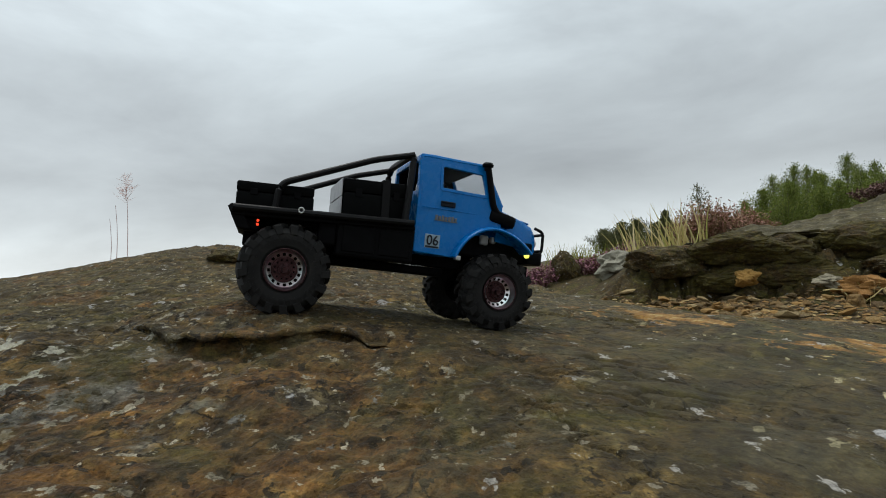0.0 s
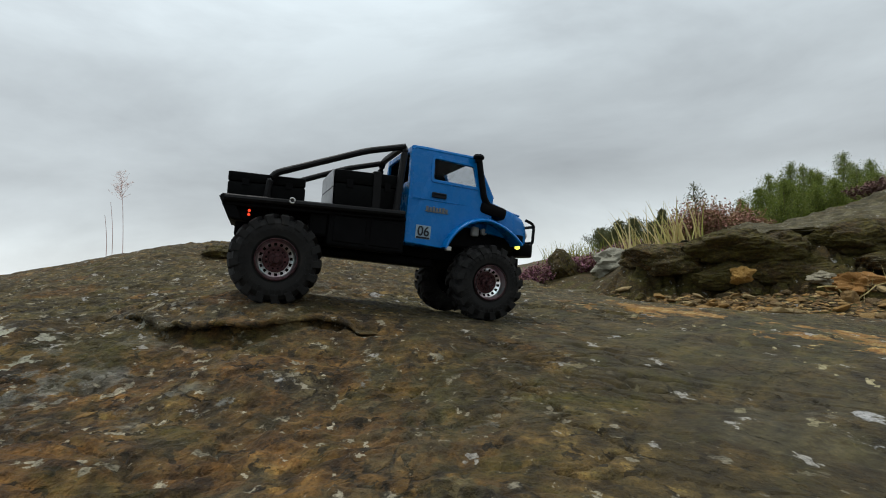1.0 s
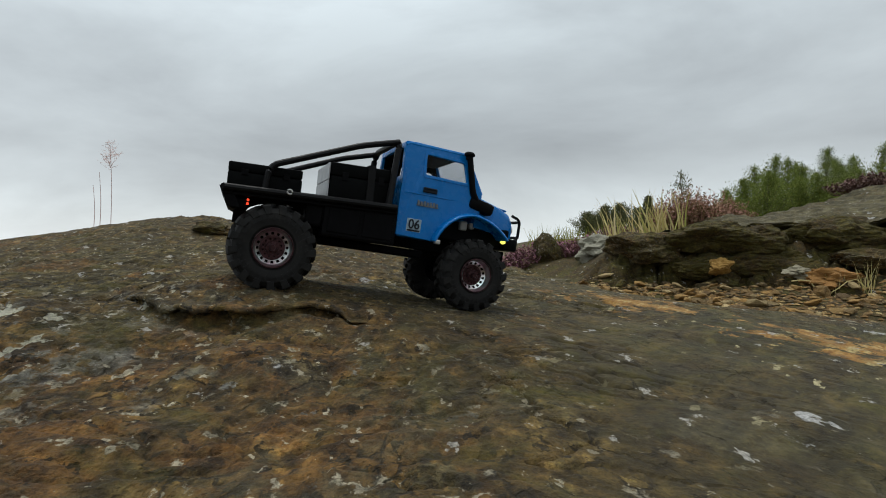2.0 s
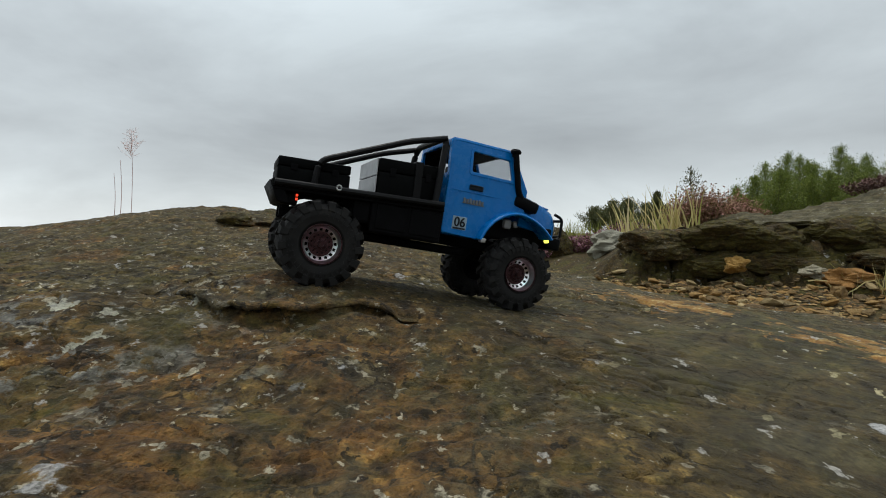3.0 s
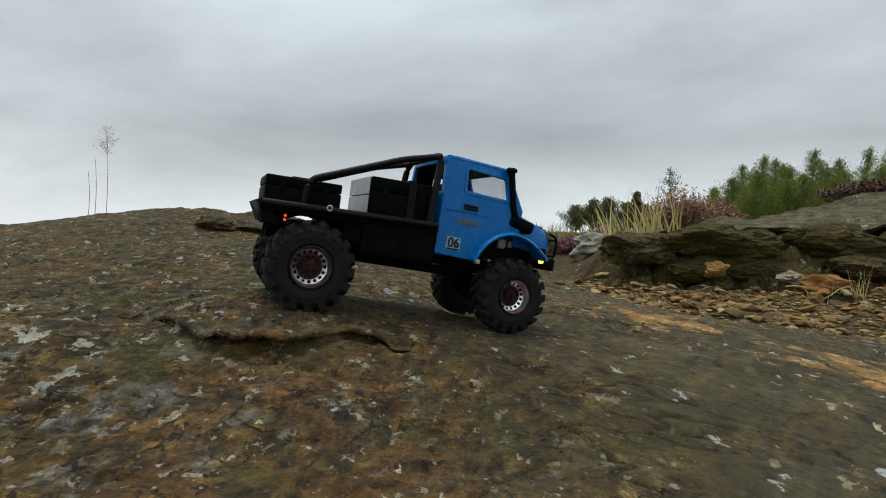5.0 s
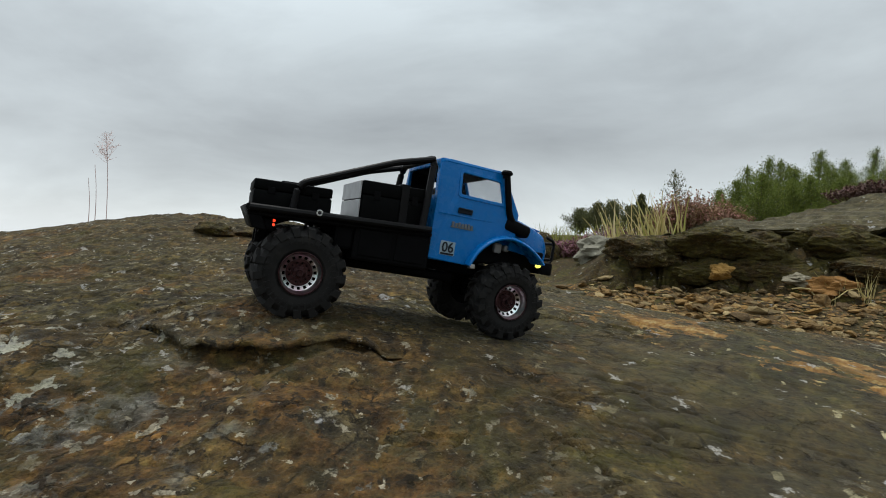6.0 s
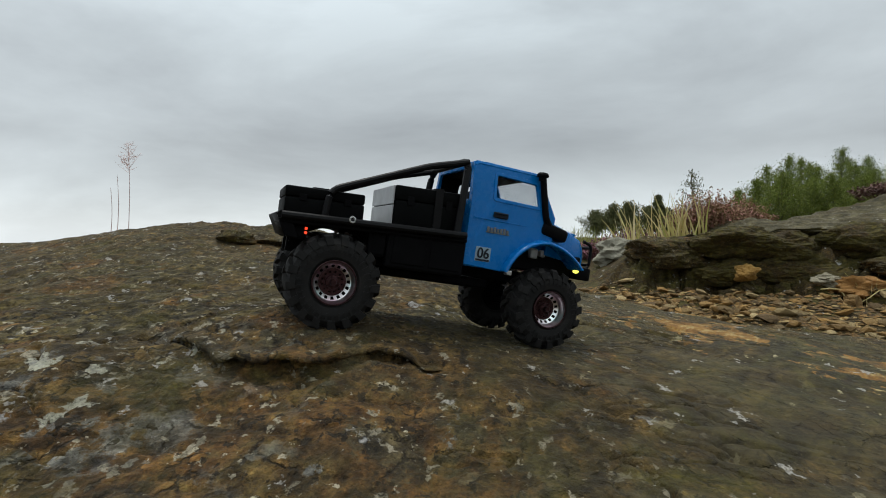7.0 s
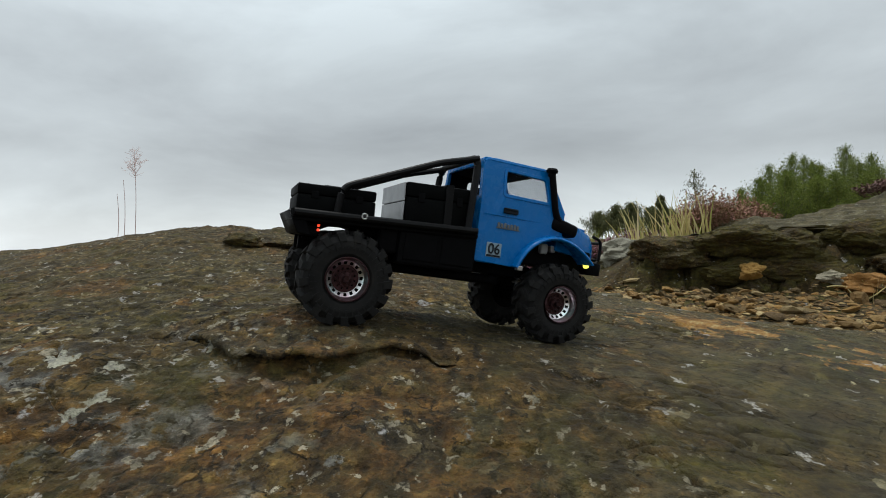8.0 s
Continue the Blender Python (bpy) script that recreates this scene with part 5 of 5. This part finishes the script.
def build_slab():
    """The layered grey slab that caps the bank and overhangs its mossy face."""
    al = np.arange(0.22, 1.75, 0.012)
    front = 0.185 + 0.06 * fbm(al, al * 0, 5.0, 4, 161) + 0.012 * fbm(al, al * 0 + 3, 34, 2, 163)
    back = 0.72 + 0.10 * fbm(al, al * 0 + 5, 3.0, 3, 165)
    thick = (0.020 + 0.010 * fbm(al, al * 0 + 9, 9.0, 3, 167)) * smooth(0.22, 0.50, al) + 0.004
    bm = bmesh.new()
    rings = []
    for a, f, k, t in zip(al, front, back, thick):
        ring = []
        for i in range(44):
            s = k + (f - k) * i / 43
            x, y = 0.95 + 0.954 * a + 0.298 * s, 2.13 - 0.298 * a + 0.954 * s
            z = float(slab_height(a, s)) + 0.016 * float(fbm(np.array([x]), np.array([y]), 6.0, 4, 171)[0])
            # thin layers, broken off in steps
            g = z * 1.0 + 0.050 * float(fbm(np.array([x]), np.array([y * 0.6]), 4.5, 5, 173)[0])
            g = math.floor(g / 0.019) * 0.019 + 0.019 * min(1.0, ((g / 0.019) % 1.0) * 3.2)
            ring.append(bm.verts.new((x, y, 0.3 * z + 0.7 * g)))
        x, y, z = ring[-1].co
        for d, h in ((-0.006, 0.20), (0.004, 0.42), (-0.004, 0.50), (0.010, 0.78), (0.016, 1.0), (0.30, 1.25), (0.45, 1.3)):
            w = 0.006 * math.sin(a * 57 + h * 9)
            ring.append(bm.verts.new((x + 0.298 * (d + w), y + 0.954 * (d + w), z - t * h)))
        rings.append(ring)
    for u, v in zip(rings, rings[1:]):
        for k in range(len(u) - 1):
            bm.faces.new((u[k], u[k + 1], v[k + 1], v[k]))
    bm.faces.new(rings[0][::-1])
    bm.faces.new(rings[-1])
    for v in bm.verts:
        v.co = (*afar(v.co.x, v.co.y), MID_EYE[2] + PUSH * (v.co.z - MID_EYE[2]))
    bmesh.ops.recalc_face_normals(bm, faces=bm.faces)
    slab_me = mesh_of(bm, "rock_slab", ROCK_PALE)
    slab_me.materials.append(ROCK_MOSS_SHADE)
    # side and underside faces take the moss colour with shade put into it
    for f in slab_me.polygons:
        if f.normal.z < 0.45:
            f.material_index = 1
    ob = new("rock_slab", slab_me)
    soft_edges(ob, 40)
    return tagged(ob, "grey layered slab of rock capping the mossy bank", "rock slab", BANK)


build_slab()
place_rock("skyline_rock", stone_mesh("skyline_rock", ROCK_BLOCK, 20, 0.6, 0.22, 4), -0.360, 1.86, (0.070, 0.05, 0.046), -4, "low mossy rock ledge on the slab's crest", "rock", 0.30, BANK)
place_rock("skyline_rock", stone_mesh("skyline_rock", ROCK_BLOCK, 21, 0.5, 0.2, 4), -0.250, 1.90, (0.13, 0.05, 0.036), -12, "low mossy rock ledge on the slab's crest", "rock", 0.30, BANK)
MASSES = [  # centre, half sizes, turn, look
    (1.37, 2.12, 0.318, 0.17, 0.10, 0.062, -14, ROCK_MOSS_SHADE, "mossy overhanging rock under the grey slab"),
    (1.53, 2.12, 0.300, 0.15, 0.09, 0.075, -10, ROCK_MOSS_SHADE, "rounded brown mossy rock in the bank"),
    (1.80, 2.06, 0.312, 0.23, 0.12, 0.085, -18, ROCK_MOSS_SHADE, "broad dark-green mossy rock in the bank"),
    # dark fill rock, added where the bank only has a shaded hollow
    (1.58, 2.07, 0.225, 0.19, 0.09, 0.070, -12, ROCK_MOSS_SHADE, "dark rock standing in for a shaded hollow in the bank"),
    (1.86, 1.99, 0.240, 0.20, 0.10, 0.042, -14, ROCK_BLOCK, "flat grey-green rock shelf in the bank"),
    (1.34, 2.13, 0.215, 0.14, 0.08, 0.060, 8, ROCK_MOSS_SHADE, "mossy rock behind the yellow one"),
    (2.06, 1.95, 0.300, 0.20, 0.12, 0.090, -20, ROCK_MOSS_SHADE, "broad dark-green mossy rock in the bank"),
]
for k, (x, y, z, sx, sy, sz, turn, material, label) in enumerate(MASSES):
    mass = tagged(new("bank_rock", stone_mesh("bank_rock", material, 70 + k, 1.0, 0.20, 5)), label, "rock", BANK)
    mass.matrix_world = pose(*afar(x, y), MID_EYE[2] + PUSH * (z - MID_EYE[2]), 0, 0, turn) @ Matrix.Diagonal((PUSH * sx, PUSH * sy, PUSH * sz, 1))
place_rock("bank_rock", stone_mesh("bank_rock", ROCK_MOSS_SHADE, 45, 0.7, 0.34, 4), 1.02, 2.12, (0.045, 0.04, 0.045), 50, "small mossy brown rock at the bank's end", "rock", 0.30, BANK)


def build_stick():
    bm = bmesh.new()
    x0, y0, x1, y1 = 1.53, 1.93, 1.73, 1.86
    pts = []
    for i in range(9):
        t = i / 8
        x, y = afar(x0 + (x1 - x0) * t, y0 + (y1 - y0) * t + 0.004 * math.sin(t * 9))
        pts.append((x, y, on_ground(x, y) + 0.040 + 0.012 * math.sin(t * 4)))
    tube(bm, pts, 0.0048, 6, 0.0028)
    me = mesh_of(bm, "stick", STRAW)
    tagged(new("stick", me), "thin bleached stick lying across the rubble", "stick")


build_stick()


# ---------------------------------------------------------------- plants
def blade(bm, base, tip, width, bend, seg=4):
    """One grass blade: a narrow, bent, tapering strip with two sides."""
    base, tip = Vector(base), Vector(tip)
    d = tip - base
    side = d.cross(Vector((random.gauss(0, 1), random.gauss(0, 1), 0.2))).normalized()
    prev = None
    for i in range(seg + 1):
        t = i / seg
        p = base + d * t + Vector(bend) * (t * t)
        w = width * (1 - t * 0.9)
        a, b = bm.verts.new(p - side * w), bm.verts.new(p + side * w)
        if prev:
            bm.faces.new((prev[0], prev[1], b, a))
        prev = (a, b)


def build_grass(x, y, count, height, spread, material, label, lean=(0, 0), width=0.0034):
    bm = bmesh.new()
    (x, y), height, spread, width = afar(x, y), PUSH * height, PUSH * spread, PUSH * width
    for _ in range(count):
        a, r = random.uniform(0, 6.28), spread * math.sqrt(random.random())
        px, py = x + r * math.cos(a), y + r * math.sin(a) * 0.6
        h = height * random.uniform(0.45, 1.0)
        z = on_ground(px, py, 0.01)
        tx = px + random.gauss(lean[0], 0.22) * h
        ty = py + random.gauss(lean[1], 0.2) * h
        blade(bm, (px, py, z), (tx, ty, z + h), width * random.uniform(0.6, 1.3), (random.gauss(0, 0.10) * h, random.gauss(0, 0.1) * h, -0.10 * h * random.random()))
    ob = new("grass_tuft", mesh_of(bm, "grass_tuft", material))
    return tagged(ob, label, "grass", "grass on the bank")


def build_heather(x, y, rx, ry, h, count, material, label, group="heather on the bank", lift=0.0):
    """A heather bush: hundreds of upright sprigs with small leaf scales, denser low down."""
    bm = bmesh.new()
    (x, y), rx, ry, h, lift = afar(x, y), PUSH * rx, PUSH * ry, PUSH * h, PUSH * lift
    for _ in range(count):
        a, r = random.uniform(0, 6.28), math.sqrt(random.random())
        px, py = x + rx * r * math.cos(a), y + ry * r * math.sin(a)
        z = on_ground(px, py, 0.01) + lift
        k = h * (1 - 0.45 * r * r) * random.uniform(0.6, 1.05)
        lx, ly = (px - x) * 0.25 + random.gauss(0, 0.12) * h, (py - y) * 0.25 + random.gauss(0, 0.12) * h
        base, tip = Vector((px, py, z)), Vector((px + lx, py + ly, z + k))
        side = Vector((math.cos(a), math.sin(a), 0))
        n = 11
        for i in range(n):
            t = 0.25 + 0.75 * (i + random.random()) / n
            c = base.lerp(tip, t)
            q = random.uniform(0, 6.28)
            o = Vector((math.cos(q), math.sin(q), random.uniform(0.2, 1.2))).normalized()
            s = 0.030 * random.uniform(0.5, 1.2)
            w = o.cross(Vector((0, 0, 1))).normalized() * s * 0.33
            v = [bm.verts.new(c), bm.verts.new(c + o * s * 0.5 + w), bm.verts.new(c + o * s), bm.verts.new(c + o * s * 0.5 - w)]
            bm.faces.new(v)
        blade(bm, base, tip, 0.0034, (0, 0, 0), 2)
    return tagged(new("heather_bush", mesh_of(bm, "heather_bush", material)), label, "heather", group)


random.seed(5)
build_heather(0.93, 2.86, 0.20, 0.12, 0.10, 420, HEATHER, "low purple heather behind the pale boulder")
build_heather(1.18, 2.90, 0.19, 0.12, 0.12, 420, HEATHER, "low purple-brown heather on the moor")
build_heather(0.72, 2.75, 0.09, 0.08, 0.09, 200, HEATHER, "low purple heather by the mossy boulder")
build_heather(1.56, 2.82, 0.14, 0.10, 0.24, 520, HEATHER_DULL, "tall rusty-pink heather bush on the bank")
build_heather(1.72, 2.92, 0.14, 0.10, 0.21, 460, HEATHER_DULL, "rusty-pink heather bush with bare twigs")
build_heather(1.88, 3.05, 0.12, 0.10, 0.11, 260, HEATHER_DULL, "faded heather bush at the slab edge")
build_heather(2.40, 2.62, 0.22, 0.10, 0.08, 420, HEATHER_DARK, "dark heather clump on top of the slab", lift=0.045)
build_grass(1.17, 2.60, 22, 0.27, 0.08, STRAW, "tall dry straw-coloured grass tuft", (-0.22, 0), 0.0056)
build_grass(1.30, 2.62, 30, 0.28, 0.09, STRAW, "tall dry straw-coloured grass tuft", (-0.15, 0), 0.0056)
build_grass(1.43, 2.66, 24, 0.25, 0.09, STRAW, "tall dry straw-coloured grass tuft", (-0.18, 0), 0.0056)
build_grass(1.36, 2.86, 260, 0.13, 0.24, GREENGRASS, "yellow-green moor grass on the bank", (0, 0), 0.0035)
build_grass(1.08, 3.15, 360, 0.17, 0.28, GREENGRASS, "yellow-green moor grass behind the heather", (0, 0), 0.0035)
build_grass(1.74, 1.86, 16, 0.13, 0.03, STRAW, "small dry grass tuft in the rubble", (0, 0), 0.0016)
build_grass(1.66, 1.90, 10, 0.08, 0.03, STRAW, "small dry grass tuft in the rubble", (0, 0), 0.0016)


def build_flower_stem(x, y, h, tuft):
    """A thin grass stem with a feathery seed head."""
    thing = tagged(new("dry_grass"), "thin reddish dry grass stem with feathery seed head", "grass stem", "dry stems on the skyline")
    z = on_ground(x, y, 0.005)
    thing.matrix_world = Matrix.Translation((x, y, z))
    bm = bmesh.new()
    pts = [(0.006 * math.sin(t * 3), 0, h * t) for t in [i / 10 for i in range(11)]]
    tube(bm, pts, 0.0014, 5, 0.0008)
    part("stalk", bm, STEM_RED, thing)
    if tuft:
        bm = bmesh.new()
        for i in range(34):
            t = random.uniform(0.66, 0.97)
            b = Vector((0, 0, h * t))
            a = random.uniform(0, 6.28)
            d = Vector((math.cos(a) * 0.75, math.sin(a) * 0.75, random.uniform(0.5, 1.3))) * h * 0.20 * random.uniform(0.4, 1) * (1.35 - t)
            blade(bm, b, b + d * 1.4, 0.0008, (0, 0, -0.006), 3)
            for k in range(4):
                c = b + d * 1.4 * random.uniform(0.4, 1.0)
                blade(bm, c, c + Vector((random.gauss(0, 0.012), random.gauss(0, 0.012), random.uniform(0.0, 0.02))), 0.0010, (0, 0, -0.003), 1)
        part("seed_head", bm, STEM_RED, thing)


build_flower_stem(-1.01, 2.34, 0.36, True)
build_flower_stem(-1.05, 2.33, 0.24, False)
build_flower_stem(-1.09, 2.35, 0.20, False)


def leaf_quads(c, q, length, dice):
    """Four corners of a narrow leaf at each spot c, pointing along q."""
    q = q / np.linalg.norm(q, axis=1, keepdims=True)
    w = np.cross(q, dice.normal(size=q.shape))
    w = w / np.linalg.norm(w, axis=1, keepdims=True) * length * 0.32
    return np.stack([c - q * length, c + w, c + q * length, c - w], 1)


def build_tree(x, y, height, width, material, seed, label, sparse=1.0, droop=0.2, leaf=0.05):
    """A young tree: tapered trunk, limbs, and a crown of many small leaf sprays with gaps."""
    rnd, dice = random.Random(seed), np.random.default_rng(seed)
    thing = tagged(new("tree"), label, "tree", "trees behind the bank")
    z = on_ground(x, y, 0.05)
    thing.matrix_world = pose(x, y, z, 0, 0, rnd.uniform(0, 360))
    bm = bmesh.new()
    top = Vector((rnd.gauss(0, 0.05) * height, rnd.gauss(0, 0.05) * height, height))
    tube(bm, [top * t + Vector((0.02 * height * math.sin(5 * t + seed), 0, 0)) for t in [i / 8 for i in range(9)]], 0.018 * height, 8, 0.003 * height)
    corners = []
    limbs = int(56 * sparse) + 8
    for i in range(limbs):
        t = 0.12 + 0.86 * (i + rnd.random()) / limbs
        base = top * t
        reach = width * (1.02 - t) ** 0.85 * rnd.uniform(0.5, 1.1)
        a = i * 2.4 + rnd.gauss(0, 0.4)
        tip = base + Vector((math.cos(a) * reach, math.sin(a) * reach, reach * rnd.uniform(0.35, 1.2)))
        mid_p = base.lerp(tip, 0.5) + Vector((0, 0, -droop * reach * 0.3))
        tube(bm, [base, mid_p, tip], 0.005 * height * (1.1 - t), 4, 0.0012 * height, False)
        k = int(150 * sparse * (0.3 + reach / width))
        f = dice.random((k, 1)) ** 0.7
        b0, m0, t0 = np.array(base), np.array(mid_p), np.array(tip)
        c = np.where(f < 0.5, b0 + (m0 - b0) * f * 2, m0 + (t0 - m0) * (f * 2 - 1))
        c = c + dice.normal(size=(k, 3)) * (1, 1, 0.8) * 0.058 * width * (0.5 + f)
        q = dice.normal(size=(k, 3)) * 0.6 + (0, 0, 0.8)
        corners.append(leaf_quads(c, q, leaf * dice.uniform(0.6, 1.5, (k, 1)), dice))
    k = int(60 * sparse)  # a fine leading shoot
    f = dice.uniform(0.85, 1.04, (k, 1))
    c = np.array(top) * f + dice.normal(size=(k, 3)) * (1, 1, 0) * 0.10 * width * (1.08 - f)
    corners.append(leaf_quads(c, dice.normal(size=(k, 3)) * (0.4, 0.4, 0) + (0, 0, 1), leaf, dice))
    co = np.concatenate(corners).reshape(-1, 3)
    leaves = bpy.data.meshes.new("crown")
    leaves.from_pydata(co.tolist(), [], np.arange(len(co)).reshape(-1, 4).tolist())
    leaves.materials.append(material)
    part("trunk", bm, BARK, thing)
    part("crown", leaves, None, thing)
    return thing


def tree_at(px, depth, top_row, width, material, seed, label, sparse=1.0, leaf=0.05):
    """px: tangent of the bearing to the right, top_row: tangent of the tip's elevation, both from the walk's middle."""
    x, y = 0.30 + px * depth, 0.128 + depth
    h = 0.319 + (top_row + 0.010) * depth - on_ground(x, y)
    build_tree(x, y, h, width, material, seed, label, sparse, 0.2, leaf)


PINE = "young green pine tree behind the rocky bank"
for i, (px, d, top, w) in enumerate([(0.585, 17, 0.132, 0.86), (0.606, 15, 0.148, 0.80), (0.640, 16, 0.146, 0.86), (0.670, 16, 0.138, 0.86), (0.702, 15, 0.164, 0.86), (0.735, 17, 0.150, 0.86), (0.765, 15, 0.150, 0.86), (0.795, 16, 0.168, 0.80), (0.840, 15, 0.172, 0.86), (0.868, 16, 0.170, 0.86), (0.91, 15, 0.180, 0.86), (0.95, 15, 0.185, 0.86), (0.56, 14, 0.108, 0.75), (0.60, 13, 0.118, 0.75), (0.535, 15, 0.088, 0.7), (0.665, 13, 0.110, 0.75), (0.71, 13, 0.118, 0.75), (0.765, 13, 0.115, 0.75), (0.815, 13, 0.12, 0.75), (0.87, 13, 0.12, 0.75), (0.605, 14.5, 0.118, 0.9), (0.67, 14, 0.132, 0.9), (0.74, 14, 0.135, 0.9), (0.775, 14, 0.13, 0.9), (0.85, 14, 0.14, 0.9), (0.90, 14, 0.14, 0.9)]):
    tree_at(px, d, top, w * 1.08, FOLIAGE, 100 + i, PINE, 1.25, 0.020)
DARK = "dark distant tree beyond the moor"
for i, (px, d, top, w) in enumerate([(0.268, 26, 0.045, 1.1), (0.300, 24, 0.058, 1.0), (0.330, 25, 0.062, 1.1), (0.360, 24, 0.055, 1.0), (0.40, 22, 0.050, 0.9), (0.50, 20, 0.055, 0.9), (0.54, 18, 0.065, 0.8)]):
    tree_at(px, d, top, w, FOLIAGE_DARK, 200 + i, DARK, 1.0, 0.042)
tree_at(0.382, 18, 0.078, 0.50, FOLIAGE_DARK, 301, "slim dark sapling on the skyline", 0.8, 0.045)
tree_at(0.452, 17, 0.122, 0.95, FOLIAGE_DARK, 302, "sparse half-bare birch on the skyline", 0.42, 0.032)

# ---------------------------------------------------------------- rubble along the foot of the bank
random.seed(11)
STONES = [stone_mesh("stone", STONE_OCHRE, 30 + i, 0.55, 0.30, 1) for i in range(8)]
count = 0
def rubble_spot(rnd):
    """A spot on the strip of broken stone that runs along the bank's foot."""
    x = 0.70 + 1.30 * rnd.random()
    near_edge = -0.27 - 0.55 * max(0.0, x - 1.25)
    s = rnd.uniform(near_edge, 0.03) if rnd.random() < 0.88 else rnd.uniform(near_edge - 0.15, 0.08)
    return afar(x, 2.13 + (s - (x - 0.95) * 0.298) / 0.954)


while count < 295:
    x, y = rubble_spot(random)
    size = random.uniform(0.022, 0.046) * (1.4 if random.random() < 0.15 else 1.0)
    ob = new("stone", STONES[count % 8])
    ob.parent = ground
    ob.matrix_world = pose(x, y, on_ground(x, y) + size * 0.25, random.gauss(0, 12), random.gauss(0, 12), random.uniform(0, 360)) @ Matrix.Diagonal((size * random.uniform(0.9, 1.7), size, size * random.uniform(0.6, 1.0), 1))
    count += 1


def build_gravel():
    """Small chips between the stones, too many to pick apart."""
    bm = bmesh.new()
    rnd = random.Random(21)
    for _ in range(4200):
        x, y = rubble_spot(rnd)
        k = rnd.uniform(0.008, 0.030)
        c = Vector((x, y, on_ground(x, y)))
        r = [Vector((rnd.uniform(0.6, 1.4) * k * sx, rnd.uniform(0.6, 1.2) * k * sy, rnd.uniform(0.25, 0.55) * k * sz)) for sx, sy, sz in ((1, 0, 0), (-1, 0, 0), (0, 1, 0), (0, -1, 0), (0, 0, 1), (0, 0, -1))]
        v = [bm.verts.new(c + p) for p in r]
        for a, b, d in ((0, 2, 4), (2, 1, 4), (1, 3, 4), (3, 0, 4), (2, 0, 5), (1, 2, 5), (3, 1, 5), (0, 3, 5)):
            bm.faces.new((v[a], v[b], v[d]))
    ob = part("gravel", bm, GRAVEL, ground)
    return tagged(ob, "small ochre stone chips between the rubble", kind="stuff")


build_gravel()
